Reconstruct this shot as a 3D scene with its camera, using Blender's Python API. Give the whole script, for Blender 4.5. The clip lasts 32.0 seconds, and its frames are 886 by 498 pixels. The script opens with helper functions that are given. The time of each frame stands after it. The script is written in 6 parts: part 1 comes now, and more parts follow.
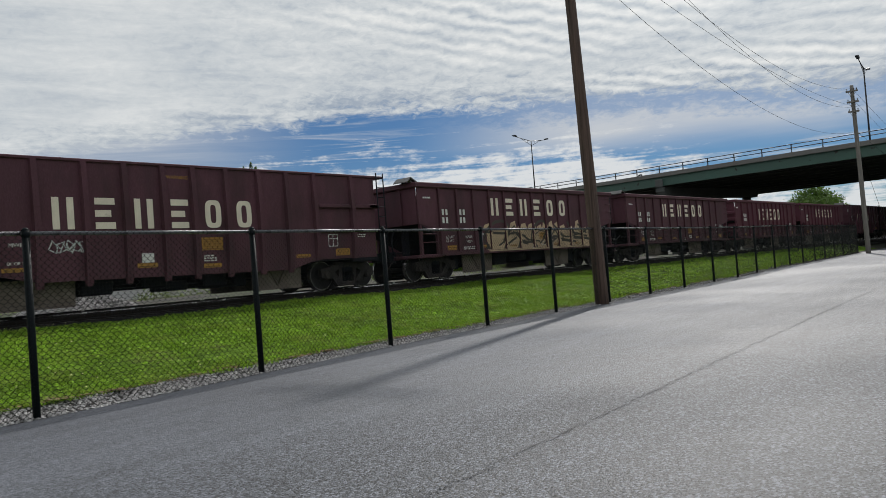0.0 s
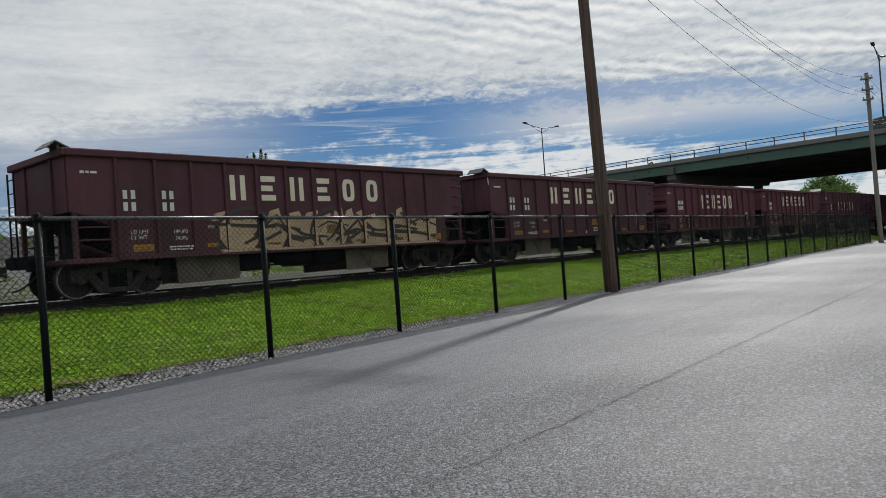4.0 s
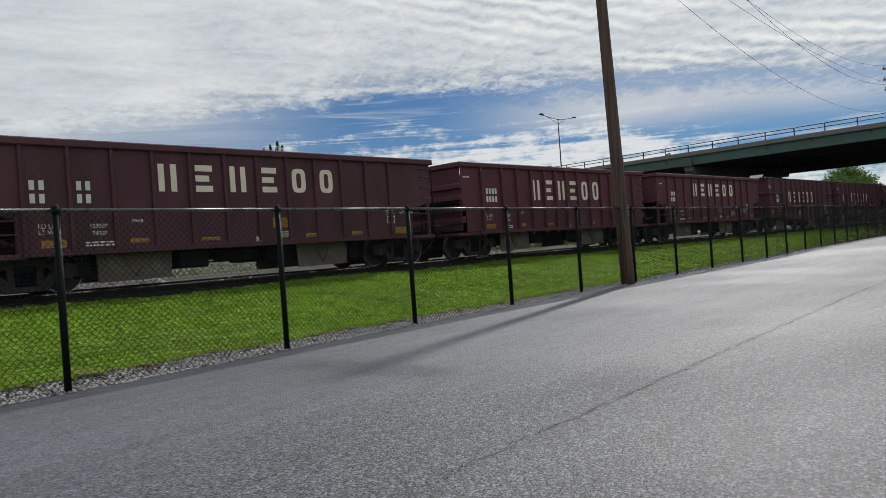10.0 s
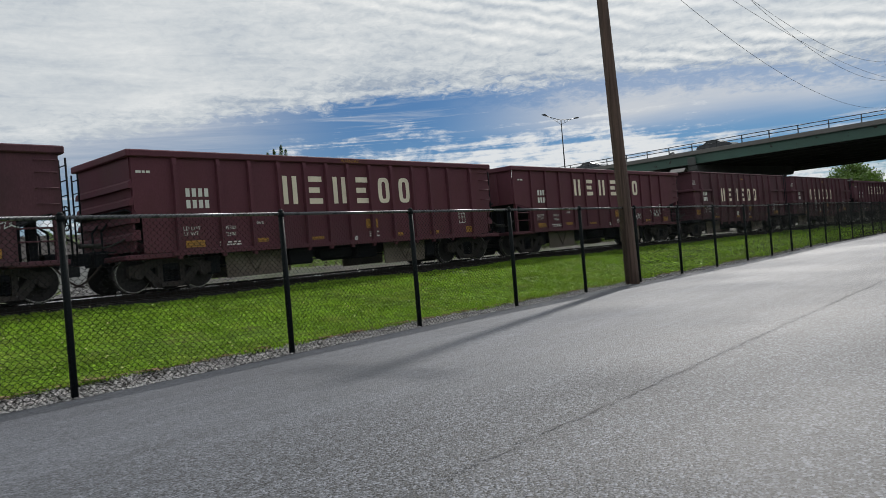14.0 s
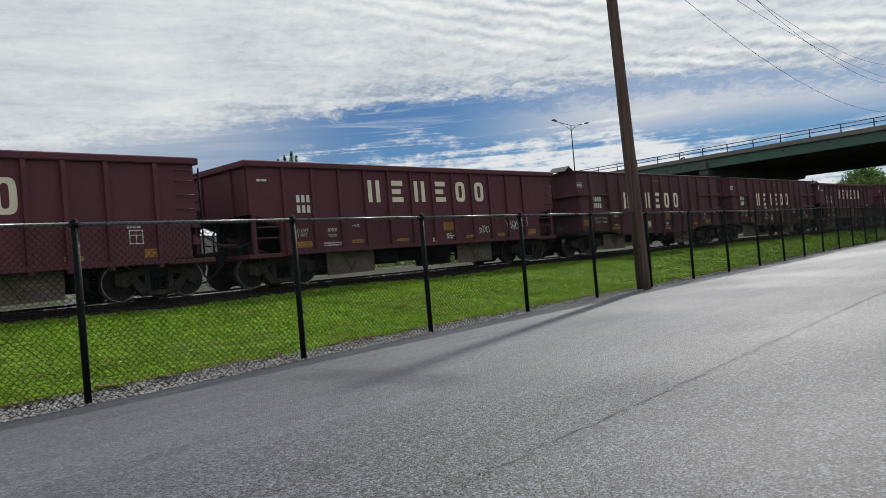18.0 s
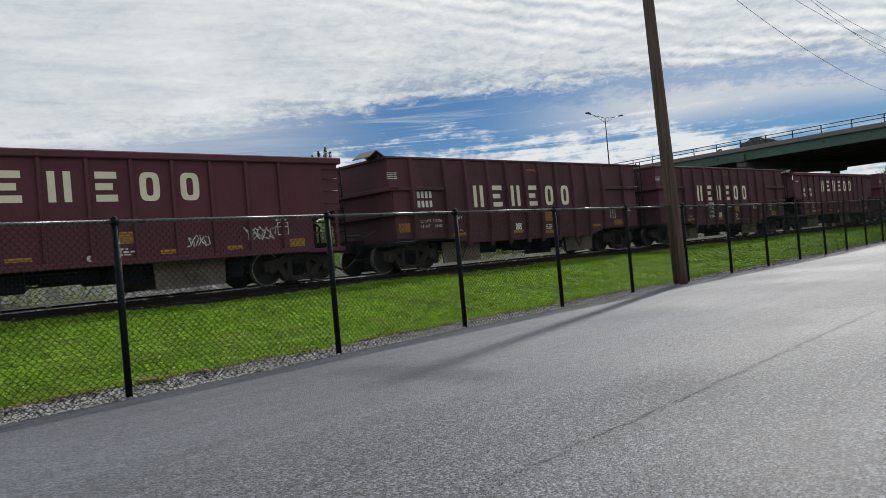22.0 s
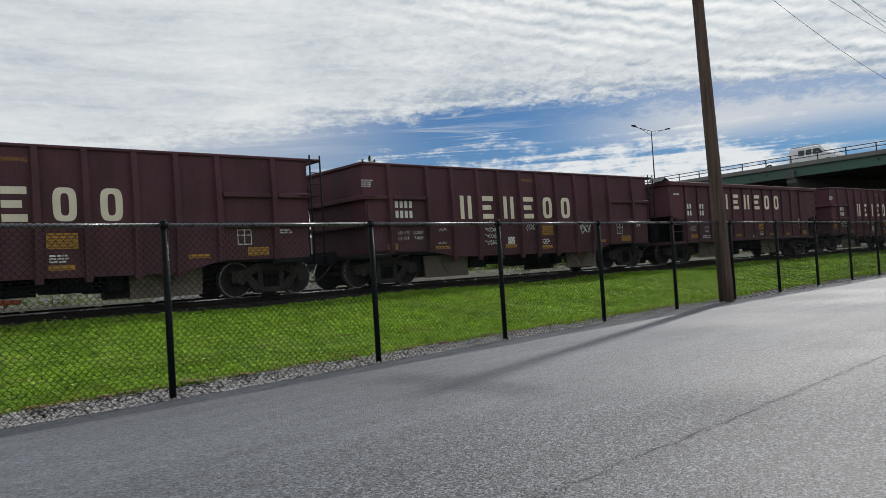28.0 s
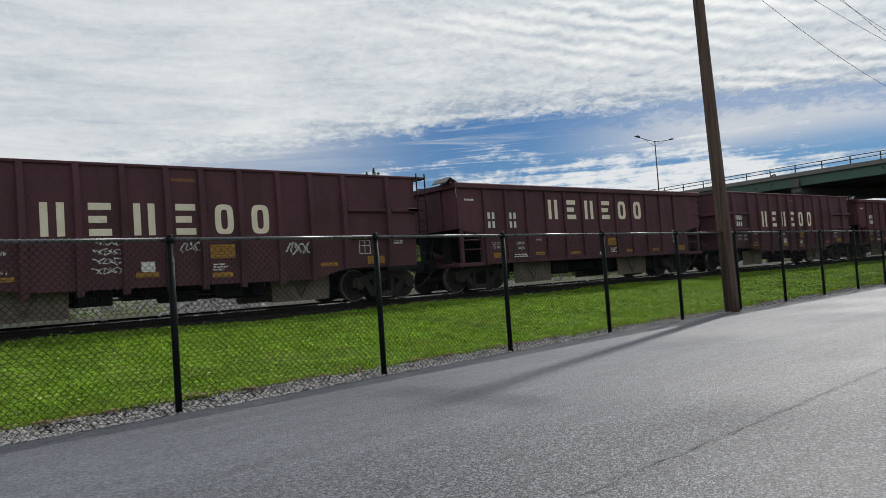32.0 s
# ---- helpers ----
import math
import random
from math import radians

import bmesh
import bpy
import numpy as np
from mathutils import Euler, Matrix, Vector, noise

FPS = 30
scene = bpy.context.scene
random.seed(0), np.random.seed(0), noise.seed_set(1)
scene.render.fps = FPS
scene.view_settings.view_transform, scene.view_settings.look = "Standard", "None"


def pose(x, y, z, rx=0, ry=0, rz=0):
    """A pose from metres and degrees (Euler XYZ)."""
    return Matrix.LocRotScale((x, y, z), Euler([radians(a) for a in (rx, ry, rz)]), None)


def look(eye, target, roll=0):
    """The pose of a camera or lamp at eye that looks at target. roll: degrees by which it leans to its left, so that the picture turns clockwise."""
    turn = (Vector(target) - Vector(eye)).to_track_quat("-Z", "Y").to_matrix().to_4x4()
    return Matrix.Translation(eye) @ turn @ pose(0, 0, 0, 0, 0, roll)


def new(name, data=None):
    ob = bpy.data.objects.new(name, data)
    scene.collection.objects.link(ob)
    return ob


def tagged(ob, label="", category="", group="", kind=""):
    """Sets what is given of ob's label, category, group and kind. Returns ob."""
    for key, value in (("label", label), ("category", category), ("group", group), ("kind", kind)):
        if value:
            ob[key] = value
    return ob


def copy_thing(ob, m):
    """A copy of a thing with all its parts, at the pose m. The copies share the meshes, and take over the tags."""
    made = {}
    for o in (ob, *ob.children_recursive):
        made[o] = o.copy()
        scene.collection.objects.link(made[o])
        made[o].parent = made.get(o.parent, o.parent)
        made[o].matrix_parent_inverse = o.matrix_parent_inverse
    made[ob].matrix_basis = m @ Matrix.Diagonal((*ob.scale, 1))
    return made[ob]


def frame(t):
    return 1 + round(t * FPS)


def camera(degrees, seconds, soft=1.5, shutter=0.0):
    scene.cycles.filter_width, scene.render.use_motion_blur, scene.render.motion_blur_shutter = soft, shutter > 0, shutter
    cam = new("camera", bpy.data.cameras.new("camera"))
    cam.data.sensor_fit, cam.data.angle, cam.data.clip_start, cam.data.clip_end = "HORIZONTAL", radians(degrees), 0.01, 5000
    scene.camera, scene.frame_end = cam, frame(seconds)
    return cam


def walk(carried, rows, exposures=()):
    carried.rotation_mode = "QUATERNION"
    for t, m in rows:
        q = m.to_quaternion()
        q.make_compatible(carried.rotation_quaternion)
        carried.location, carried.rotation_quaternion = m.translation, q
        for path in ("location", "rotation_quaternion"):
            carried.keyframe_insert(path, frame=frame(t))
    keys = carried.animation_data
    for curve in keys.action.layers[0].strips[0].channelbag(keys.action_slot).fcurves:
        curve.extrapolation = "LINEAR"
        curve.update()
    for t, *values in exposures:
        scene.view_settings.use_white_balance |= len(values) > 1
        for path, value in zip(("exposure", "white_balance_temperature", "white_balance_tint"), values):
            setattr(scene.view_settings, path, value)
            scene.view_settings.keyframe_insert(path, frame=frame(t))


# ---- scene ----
cam = camera(60.8, 32.0, soft=0.75)
PATH = [
    (0, (-0.911, 0.16, 1.287), (0.691, 1.356, 1.338), -4.4),
    (0.5, (-0.919, 0.159, 1.282), (0.68, 1.358, 1.332), -4.5),
    (1, (-0.918, 0.161, 1.291), (0.68, 1.363, 1.338), -4.5),
    (1.5, (-0.914, 0.155, 1.29), (0.682, 1.36, 1.335), -4.6),
    (2, (-0.91, 0.15, 1.284), (0.684, 1.357, 1.324), -4.6),
    (2.5, (-0.903, 0.146, 1.283), (0.689, 1.356, 1.318), -4.6),
    (3, (-0.908, 0.145, 1.284), (0.682, 1.358, 1.313), -4.4),
    (3.5, (-0.907, 0.158, 1.284), (0.681, 1.373, 1.307), -4.2),
    (5.5, (-0.899, 0.15, 1.277), (0.679, 1.379, 1.289), -4.0),
    (6, (-0.898, 0.161, 1.281), (0.678, 1.392, 1.289), -3.9),
    (6.5, (-0.898, 0.169, 1.28), (0.675, 1.404, 1.281), -3.8),
    (7, (-0.893, 0.178, 1.272), (0.677, 1.416, 1.268), -3.8),
    (7.5, (-0.896, 0.178, 1.272), (0.671, 1.42, 1.266), -3.7),
    (8, (-0.894, 0.174, 1.277), (0.669, 1.421, 1.272), -3.7),
    (8.5, (-0.895, 0.174, 1.28), (0.667, 1.424, 1.277), -3.7),
    (9, (-0.885, 0.161, 1.272), (0.675, 1.413, 1.271), -3.9),
    (9.5, (-0.88, 0.159, 1.278), (0.679, 1.411, 1.278), -4.0),
    (10, (-0.884, 0.162, 1.278), (0.675, 1.415, 1.279), -4.1),
    (10.5, (-0.889, 0.154, 1.279), (0.669, 1.408, 1.281), -4.2),
    (11, (-0.892, 0.161, 1.277), (0.665, 1.417, 1.28), -4.3),
    (11.5, (-0.885, 0.163, 1.28), (0.67, 1.421, 1.284), -4.5),
    (12, (-0.879, 0.161, 1.283), (0.674, 1.421, 1.287), -4.6),
    (12.5, (-0.886, 0.148, 1.284), (0.666, 1.41, 1.289), -4.7),
    (13, (-0.885, 0.133, 1.287), (0.665, 1.397, 1.293), -4.8),
    (13.5, (-0.889, 0.135, 1.283), (0.661, 1.398, 1.29), -4.8),
    (14, (-0.887, 0.136, 1.282), (0.664, 1.398, 1.289), -4.8),
    (14.5, (-0.885, 0.141, 1.283), (0.668, 1.401, 1.29), -4.7),
    (16.5, (-0.887, 0.157, 1.283), (0.661, 1.423, 1.297), -4.5),
    (17, (-0.887, 0.153, 1.287), (0.658, 1.424, 1.304), -4.6),
    (17.5, (-0.898, 0.149, 1.288), (0.643, 1.424, 1.307), -4.7),
    (18, (-0.897, 0.151, 1.285), (0.638, 1.432, 1.309), -4.9),
    (18.5, (-0.896, 0.158, 1.285), (0.632, 1.448, 1.312), -5.0),
    (19, (-0.885, 0.163, 1.281), (0.637, 1.46, 1.308), -5.1),
    (19.5, (-0.889, 0.169, 1.285), (0.627, 1.473, 1.308), -5.0),
    (20, (-0.887, 0.171, 1.288), (0.625, 1.48, 1.309), -4.9),
    (20.5, (-0.895, 0.157, 1.289), (0.614, 1.47, 1.31), -4.9),
    (21, (-0.894, 0.153, 1.288), (0.609, 1.472, 1.31), -4.9),
    (21.5, (-0.892, 0.168, 1.289), (0.602, 1.498, 1.311), -5.0),
    (22, (-0.889, 0.175, 1.297), (0.588, 1.523, 1.314), -5.1),
    (22.5, (-0.892, 0.179, 1.304), (0.562, 1.551, 1.317), -5.2),
    (23, (-0.888, 0.196, 1.301), (0.543, 1.594, 1.312), -5.3),
    (23.5, (-0.893, 0.204, 1.306), (0.515, 1.624, 1.32), -5.3),
    (24, (-0.895, 0.194, 1.311), (0.493, 1.634, 1.331), -5.5),
    (24.5, (-0.882, 0.2, 1.31), (0.489, 1.656, 1.338), -5.6),
    (25, (-0.872, 0.189, 1.312), (0.487, 1.656, 1.348), -5.7),
    (25.5, (-0.876, 0.187, 1.308), (0.482, 1.655, 1.351), -5.5),
    (27.5, (-0.888, 0.21, 1.312), (0.514, 1.636, 1.363), -3.7),
    (28, (-0.89, 0.2, 1.31), (0.513, 1.624, 1.361), -3.6),
    (28.5, (-0.898, 0.197, 1.301), (0.505, 1.622, 1.355), -3.6),
    (29, (-0.912, 0.193, 1.312), (0.488, 1.62, 1.37), -3.6),
    (29.5, (-0.912, 0.2, 1.311), (0.485, 1.629, 1.378), -3.6),
    (30, (-0.919, 0.204, 1.318), (0.475, 1.636, 1.393), -3.6),
    (30.5, (-0.914, 0.196, 1.318), (0.479, 1.629, 1.399), -3.7),
    (31, (-0.907, 0.193, 1.31), (0.487, 1.626, 1.395), -3.9),
    (31.5, (-0.902, 0.182, 1.319), (0.492, 1.614, 1.402), -4.0),
    (32, (-0.904, 0.187, 1.316), (0.491, 1.617, 1.399), -4.0),
]
walk(cam, [(t, look(eye, target, roll)) for t, eye, target, roll in PATH], exposures=[(0, -0.06), (12, 0.0), (24, 0.1), (32, 0.08)])

# ---------------- light and sky ----------------
SUN_AZ, SUN_EL = 13.2, 38.6      # degrees from +x towards +y; above the horizon


def sky_world():
    w = bpy.data.worlds.new("sky")
    scene.world = w
    w.use_nodes = True
    nt = w.node_tree
    nt.nodes.clear()
    N, L = nt.nodes.new, nt.links.new

    def math_node(op, a, b=None, c=None, clamp=False):
        n = N("ShaderNodeMath")
        n.operation, n.use_clamp = op, clamp
        for i, v in enumerate((a, b, c)):
            if v is None:
                continue
            if isinstance(v, (int, float)):
                n.inputs[i].default_value = v
            else:
                L(v, n.inputs[i])
        return n.outputs[0]

    def ramp(v, lo, hi):
        n = N("ShaderNodeMapRange")
        n.interpolation_type = "SMOOTHSTEP"
        n.inputs[1].default_value, n.inputs[2].default_value = lo, hi
        L(v, n.inputs[0])
        return n.outputs[0]

    def noise_node(vec, scale, detail, rough, dist=0.0):
        n = N("ShaderNodeTexNoise")
        n.inputs["Scale"].default_value, n.inputs["Detail"].default_value = scale, detail
        n.inputs["Roughness"].default_value, n.inputs["Distortion"].default_value = rough, dist
        L(vec, n.inputs["Vector"])
        return n.outputs["Fac"]

    def mapped(vec, rz, sx, sy, ox=0.0, oy=0.0):
        n = N("ShaderNodeMapping")
        n.inputs["Rotation"].default_value = (0, 0, radians(rz))
        n.inputs["Scale"].default_value = (sx, sy, 1)
        n.inputs["Location"].default_value = (ox, oy, 0)
        L(vec, n.inputs["Vector"])
        return n.outputs[0]

    tc = N("ShaderNodeTexCoord")
    sep = N("ShaderNodeSeparateXYZ")
    L(tc.outputs["Generated"], sep.inputs[0])
    x, y, z = sep.outputs
    az = math_node("MULTIPLY", math_node("ARCTAN2", y, x), 57.2958)      # degrees round from +x
    el = math_node("MULTIPLY", math_node("ARCSINE", math_node("MINIMUM", math_node("MAXIMUM", z, -1.0), 1.0)), 57.2958)
    comb = N("ShaderNodeCombineXYZ")
    L(math_node("MULTIPLY", az, 0.1), comb.inputs[0])
    # height is squeezed towards the horizon, as a flat deck of cloud is
    L(math_node("MULTIPLY", math_node("POWER", math_node("MAXIMUM", el, 0.01), 0.7), 0.75), comb.inputs[1])
    p = comb.outputs[0]
    big = noise_node(mapped(p, 4, 0.35, 1.0, 3.1, 1.7), 1.0, 4, 0.5, 0.3)
    mid = noise_node(mapped(p, 5, 0.8, 2.4, 7.3, 2.2), 1.3, 9, 0.6, 0.5)
    fine = noise_node(mapped(p, -8, 3.0, 2.9, 1.3, 9.2), 3.4, 9, 0.66, 0.6)
    streak = noise_node(mapped(p, 3, 0.5, 4.2, 4.4, 6.1), 1.5, 8, 0.62, 0.6)
    puff = noise_node(mapped(p, 0, 2.6, 1.5, 5.7, 3.3), 1.25, 10, 0.62, 0.4)
    wave = N("ShaderNodeTexWave")
    wave.inputs["Scale"].default_value, wave.inputs["Distortion"].default_value = 2.7, 4.2
    wave.inputs["Detail"].default_value, wave.inputs["Detail Scale"].default_value = 4, 1.6
    L(mapped(p, 74, 1.0, 0.55, 0.4, 0.2), wave.inputs["Vector"])
    rip = wave.outputs["Fac"]

    def c(v):
        return math_node("SUBTRACT", v, 0.5)

    # lower edge of the closed deck, ragged
    q = math_node("SUBTRACT", az, 34.0)
    rim = math_node("SUBTRACT", 11.9, math_node("MULTIPLY", math_node("MULTIPLY", q, q), 0.0026))
    ragged = math_node("ADD", math_node("MULTIPLY", c(mid), 2.6), math_node("ADD", math_node("MULTIPLY", c(fine), 2.6), math_node("MULTIPLY", c(puff), 2.6)))
    over = math_node("ADD", math_node("SUBTRACT", el, rim), ragged)
    deck = ramp(over, -0.55, 0.75)
    # small rents in the deck
    rent = math_node("MULTIPLY", ramp(math_node("ADD", math_node("MULTIPLY", big, 0.6), math_node("MULTIPLY", mid, 0.4)), 0.60, 0.72), 0.55)
    deck = math_node("MULTIPLY", deck, math_node("SUBTRACT", 1.0, rent))
    # a thin grey veil under the deck, and bright patchy cloud near the horizon
    right = math_node("SUBTRACT", 1.0, ramp(az, 24.0, 40.0))
    left = ramp(az, 44.0, 60.0)
    band = math_node("MULTIPLY", ramp(math_node("ADD", el, math_node("MULTIPLY", c(big), 3.0)), 7.2, 9.2), right)
    gap = math_node("SUBTRACT", 1.0, math_node("MULTIPLY", ramp(over, -2.0, -0.5), 0.6))
    veil = math_node("MULTIPLY", math_node("MULTIPLY", band, gap), math_node("ADD", 0.93, math_node("MULTIPLY", c(mid), 0.6)))
    veil2 = math_node("MULTIPLY", math_node("MULTIPLY", left, math_node("ADD", 0.28, math_node("MULTIPLY", ramp(el, 5.5, 11.0), 0.66))), math_node("ADD", 0.80, math_node("MULTIPLY", c(streak), 1.2)))
    veil3 = math_node("MULTIPLY", ramp(streak, 0.50, 0.72), 0.5)
    veil = math_node("MAXIMUM", math_node("MAXIMUM", veil, veil2), veil3, clamp=True)
    midaz = math_node("ADD", math_node("SUBTRACT", math_node("MULTIPLY", ramp(az, 10.0, 27.0), 3.7), math_node("MULTIPLY", ramp(az, 50.0, 64.0), 4.2)), 4.8)
    lowt = math_node("ADD", math_node("SUBTRACT", midaz, el), math_node("ADD", math_node("MULTIPLY", c(streak), 9.0), math_node("ADD", math_node("MULTIPLY", c(puff), 9.0), math_node("MULTIPLY", c(fine), 4.0))))
    low = math_node("MULTIPLY", ramp(lowt, -0.4, 2.6), 0.94)
    # brightness inside the cloud
    tone = math_node("ADD", 0.5, math_node("MULTIPLY", c(mid), 0.75))
    tone = math_node("ADD", tone, math_node("MULTIPLY", c(fine), math_node("SUBTRACT", 0.62, math_node("MULTIPLY", ramp(az, 40.0, 62.0), 0.3))))
    tone = math_node("ADD", tone, math_node("MULTIPLY", math_node("MULTIPLY", c(rip), math_node("ADD", math_node("MULTIPLY", ramp(big, 0.4, 0.62), 0.32), 0.08)), ramp(az, 62.0, 30.0)))
    tone = math_node("ADD", tone, math_node("MULTIPLY", c(big), 0.6))
    tone = math_node("SUBTRACT", tone, math_node("MULTIPLY", ramp(az, 46.0, 80.0), 0.08))
    # the deck is thickest and greyest along its rim
    tone = math_node("SUBTRACT", tone, math_node("MULTIPLY", math_node("SUBTRACT", 1.0, ramp(over, 0.2, 2.2)), 0.22))
    cr = N("ShaderNodeValToRGB")
    cr.color_ramp.elements[0].position, cr.color_ramp.elements[0].color = 0.12, (0.36, 0.42, 0.50, 1)
    cr.color_ramp.elements[1].position, cr.color_ramp.elements[1].color = 0.84, (0.83, 0.84, 0.83, 1)
    e = cr.color_ramp.elements.new(0.42)
    e.color = (0.58, 0.62, 0.65, 1)
    L(tone, cr.inputs[0])
    sky = N("ShaderNodeTexSky")
    sky.sky_type, sky.sun_disc = "NISHITA", False
    sky.sun_elevation, sky.sun_rotation = radians(SUN_EL), radians(90 - SUN_AZ)
    sky.air_density, sky.dust_density, sky.ozone_density = 1.0, 0.2, 3.0

    def mixed(fac, a, b):
        n = N("ShaderNodeMix")
        n.data_type = "RGBA"
        L(fac, n.inputs[0])
        for s, v in ((6, a), (7, b)):
            if isinstance(v, tuple):
                n.inputs[s].default_value = v
            else:
                L(v, n.inputs[s])
        return n.outputs[2]

    blue = N("ShaderNodeMix")
    blue.data_type, blue.blend_type = "RGBA", "MULTIPLY"
    blue.inputs[0].default_value = 1.0
    L(sky.outputs[0], blue.inputs[6])
    blue.inputs[7].default_value = (SKY_GAIN * 0.48, SKY_GAIN * 0.72, SKY_GAIN * 0.99, 1)
    col = mixed(veil, blue.outputs[2], (0.57, 0.60, 0.64, 1))
    col = mixed(low, col, (0.74, 0.76, 0.77, 1))
    col = mixed(deck, col, cr.outputs[0])
    # thin cloud is brightest round the sun
    sd = N("ShaderNodeVectorMath")
    sd.operation = "DOT_PRODUCT"
    L(tc.outputs["Generated"], sd.inputs[0])
    ca, sa_, ce, se = math.cos(radians(SUN_AZ)), math.sin(radians(SUN_AZ)), math.cos(radians(SUN_EL)), math.sin(radians(SUN_EL))
    sd.inputs[1].default_value = (ca * ce, sa_ * ce, se)
    halo = math_node("POWER", math_node("MAXIMUM", sd.outputs["Value"], 0.0), 40.0)
    gain = math_node("ADD", 1.0, math_node("MULTIPLY", halo, 1.6))
    vs = N("ShaderNodeVectorMath")
    vs.operation = "SCALE"
    L(col, vs.inputs[0]), L(gain, vs.inputs["Scale"])
    bg = N("ShaderNodeBackground")
    bg.inputs[1].default_value = 1.0
    L(vs.outputs[0], bg.inputs[0])
    out = N("ShaderNodeOutputWorld")
    L(bg.outputs[0], out.inputs[0])


SKY_GAIN = 0.05
sky_world()
sun = new("sun", bpy.data.lights.new("sun", "SUN"))
sun.data.energy, sun.data.angle, sun.data.color = 2.75, radians(1.8), (1.0, 0.965, 0.92)
a, e = radians(SUN_AZ), radians(SUN_EL)
sun.matrix_world = look((100 * math.cos(a) * math.cos(e), 100 * math.sin(a) * math.cos(e), 100 * math.sin(e)), (0, 0, 0))


# ---------------- materials ----------------
def material(name, base, rough=0.6, metal=0.0, vary=0.12, scale=3.0, fine=60.0, bump=0.15, spots=None, island=0.0, obj=0.0, spec=0.5,
             spot_scale=1.5, spot_lo=0.55, spot_hi=0.7, stretch=(1, 1, 1), rough_vary=0.1):
    """A surface with variation at two scales, optional stains, and relief. Coordinates are metres in the thing's own space."""
    m = bpy.data.materials.new(name)
    m.use_nodes = True
    nt = m.node_tree
    N, L = nt.nodes.new, nt.links.new
    b = nt.nodes["Principled BSDF"]
    tc = N("ShaderNodeTexCoord")
    mp = N("ShaderNodeMapping")
    mp.inputs["Scale"].default_value = stretch
    L(tc.outputs["Object"], mp.inputs[0])
    n1, n2 = N("ShaderNodeTexNoise"), N("ShaderNodeTexNoise")
    for n, s, d in ((n1, scale, 5), (n2, fine, 3)):
        n.inputs["Scale"].default_value, n.inputs["Detail"].default_value = s, d
        L(mp.outputs[0], n.inputs["Vector"])
    add = N("ShaderNodeMath")
    add.operation = "MULTIPLY_ADD"
    L(n2.outputs["Fac"], add.inputs[0])
    add.inputs[1].default_value = 0.5
    L(n1.outputs["Fac"], add.inputs[2])
    last = add.outputs[0]
    for src, k in (("island", island), ("obj", obj)):
        if k:
            g = N("ShaderNodeNewGeometry") if src == "island" else N("ShaderNodeObjectInfo")
            o = g.outputs["Random Per Island"] if src == "island" else g.outputs["Random"]
            ad = N("ShaderNodeMath")
            ad.operation = "MULTIPLY_ADD"
            L(o, ad.inputs[0])
            ad.inputs[1].default_value = k
            L(last, ad.inputs[2])
            last = ad.outputs[0]
    mr = N("ShaderNodeMapRange")
    mid = 0.75 + 0.5 * (island + obj)
    mr.inputs[1].default_value, mr.inputs[2].default_value = mid - 0.42 - 0.5 * (island + obj), mid + 0.42 + 0.5 * (island + obj)
    mr.inputs[3].default_value, mr.inputs[4].default_value = 1 - 2.2 * vary, 1 + 2.2 * vary
    L(last, mr.inputs[0])
    mul = N("ShaderNodeMix")
    mul.data_type, mul.blend_type = "RGBA", "MULTIPLY"
    mul.inputs[0].default_value = 1
    mul.inputs[6].default_value = (*base, 1)
    L(mr.outputs[0], mul.inputs[7])
    col = mul.outputs[2]
    if spots:
        n3 = N("ShaderNodeTexNoise")
        n3.inputs["Scale"].default_value, n3.inputs["Detail"].default_value, n3.inputs["Roughness"].default_value = spot_scale, 7, 0.62
        L(mp.outputs[0], n3.inputs["Vector"])
        r3 = N("ShaderNodeMapRange")
        r3.inputs[1].default_value, r3.inputs[2].default_value = spot_lo, spot_hi
        L(n3.outputs["Fac"], r3.inputs[0])
        mx = N("ShaderNodeMix")
        mx.data_type = "RGBA"
        L(r3.outputs[0], mx.inputs[0])
        L(col, mx.inputs[6])
        mx.inputs[7].default_value = (*spots, 1)
        col = mx.outputs[2]
    L(col, b.inputs["Base Color"])
    rr = N("ShaderNodeMapRange")
    rr.inputs[1].default_value, rr.inputs[2].default_value = 0.3, 0.7
    rr.inputs[3].default_value, rr.inputs[4].default_value = max(0.03, rough - rough_vary), min(1, rough + rough_vary)
    L(n1.outputs["Fac"], rr.inputs[0])
    L(rr.outputs[0], b.inputs["Roughness"])
    b.inputs["Metallic"].default_value = metal
    b.inputs["Specular IOR Level"].default_value = spec
    if bump:
        bp = N("ShaderNodeBump")
        bp.inputs["Strength"].default_value, bp.inputs["Distance"].default_value = bump, 0.02
        L(n2.outputs["Fac"], bp.inputs["Height"])
        L(bp.outputs[0], b.inputs["Normal"])
    return m


def leafy(m, share):
    """Thin leaves let light through."""
    nt = m.node_tree
    b = nt.nodes["Principled BSDF"]
    t = nt.nodes.new("ShaderNodeBsdfTranslucent")
    nt.links.new(b.inputs["Base Color"].links[0].from_socket, t.inputs[0])
    mx = nt.nodes.new("ShaderNodeMixShader")
    mx.inputs[0].default_value = share
    out = nt.nodes["Material Output"]
    nt.links.new(b.outputs[0], mx.inputs[1]), nt.links.new(t.outputs[0], mx.inputs[2])
    nt.links.new(mx.outputs[0], out.inputs["Surface"])
    return m


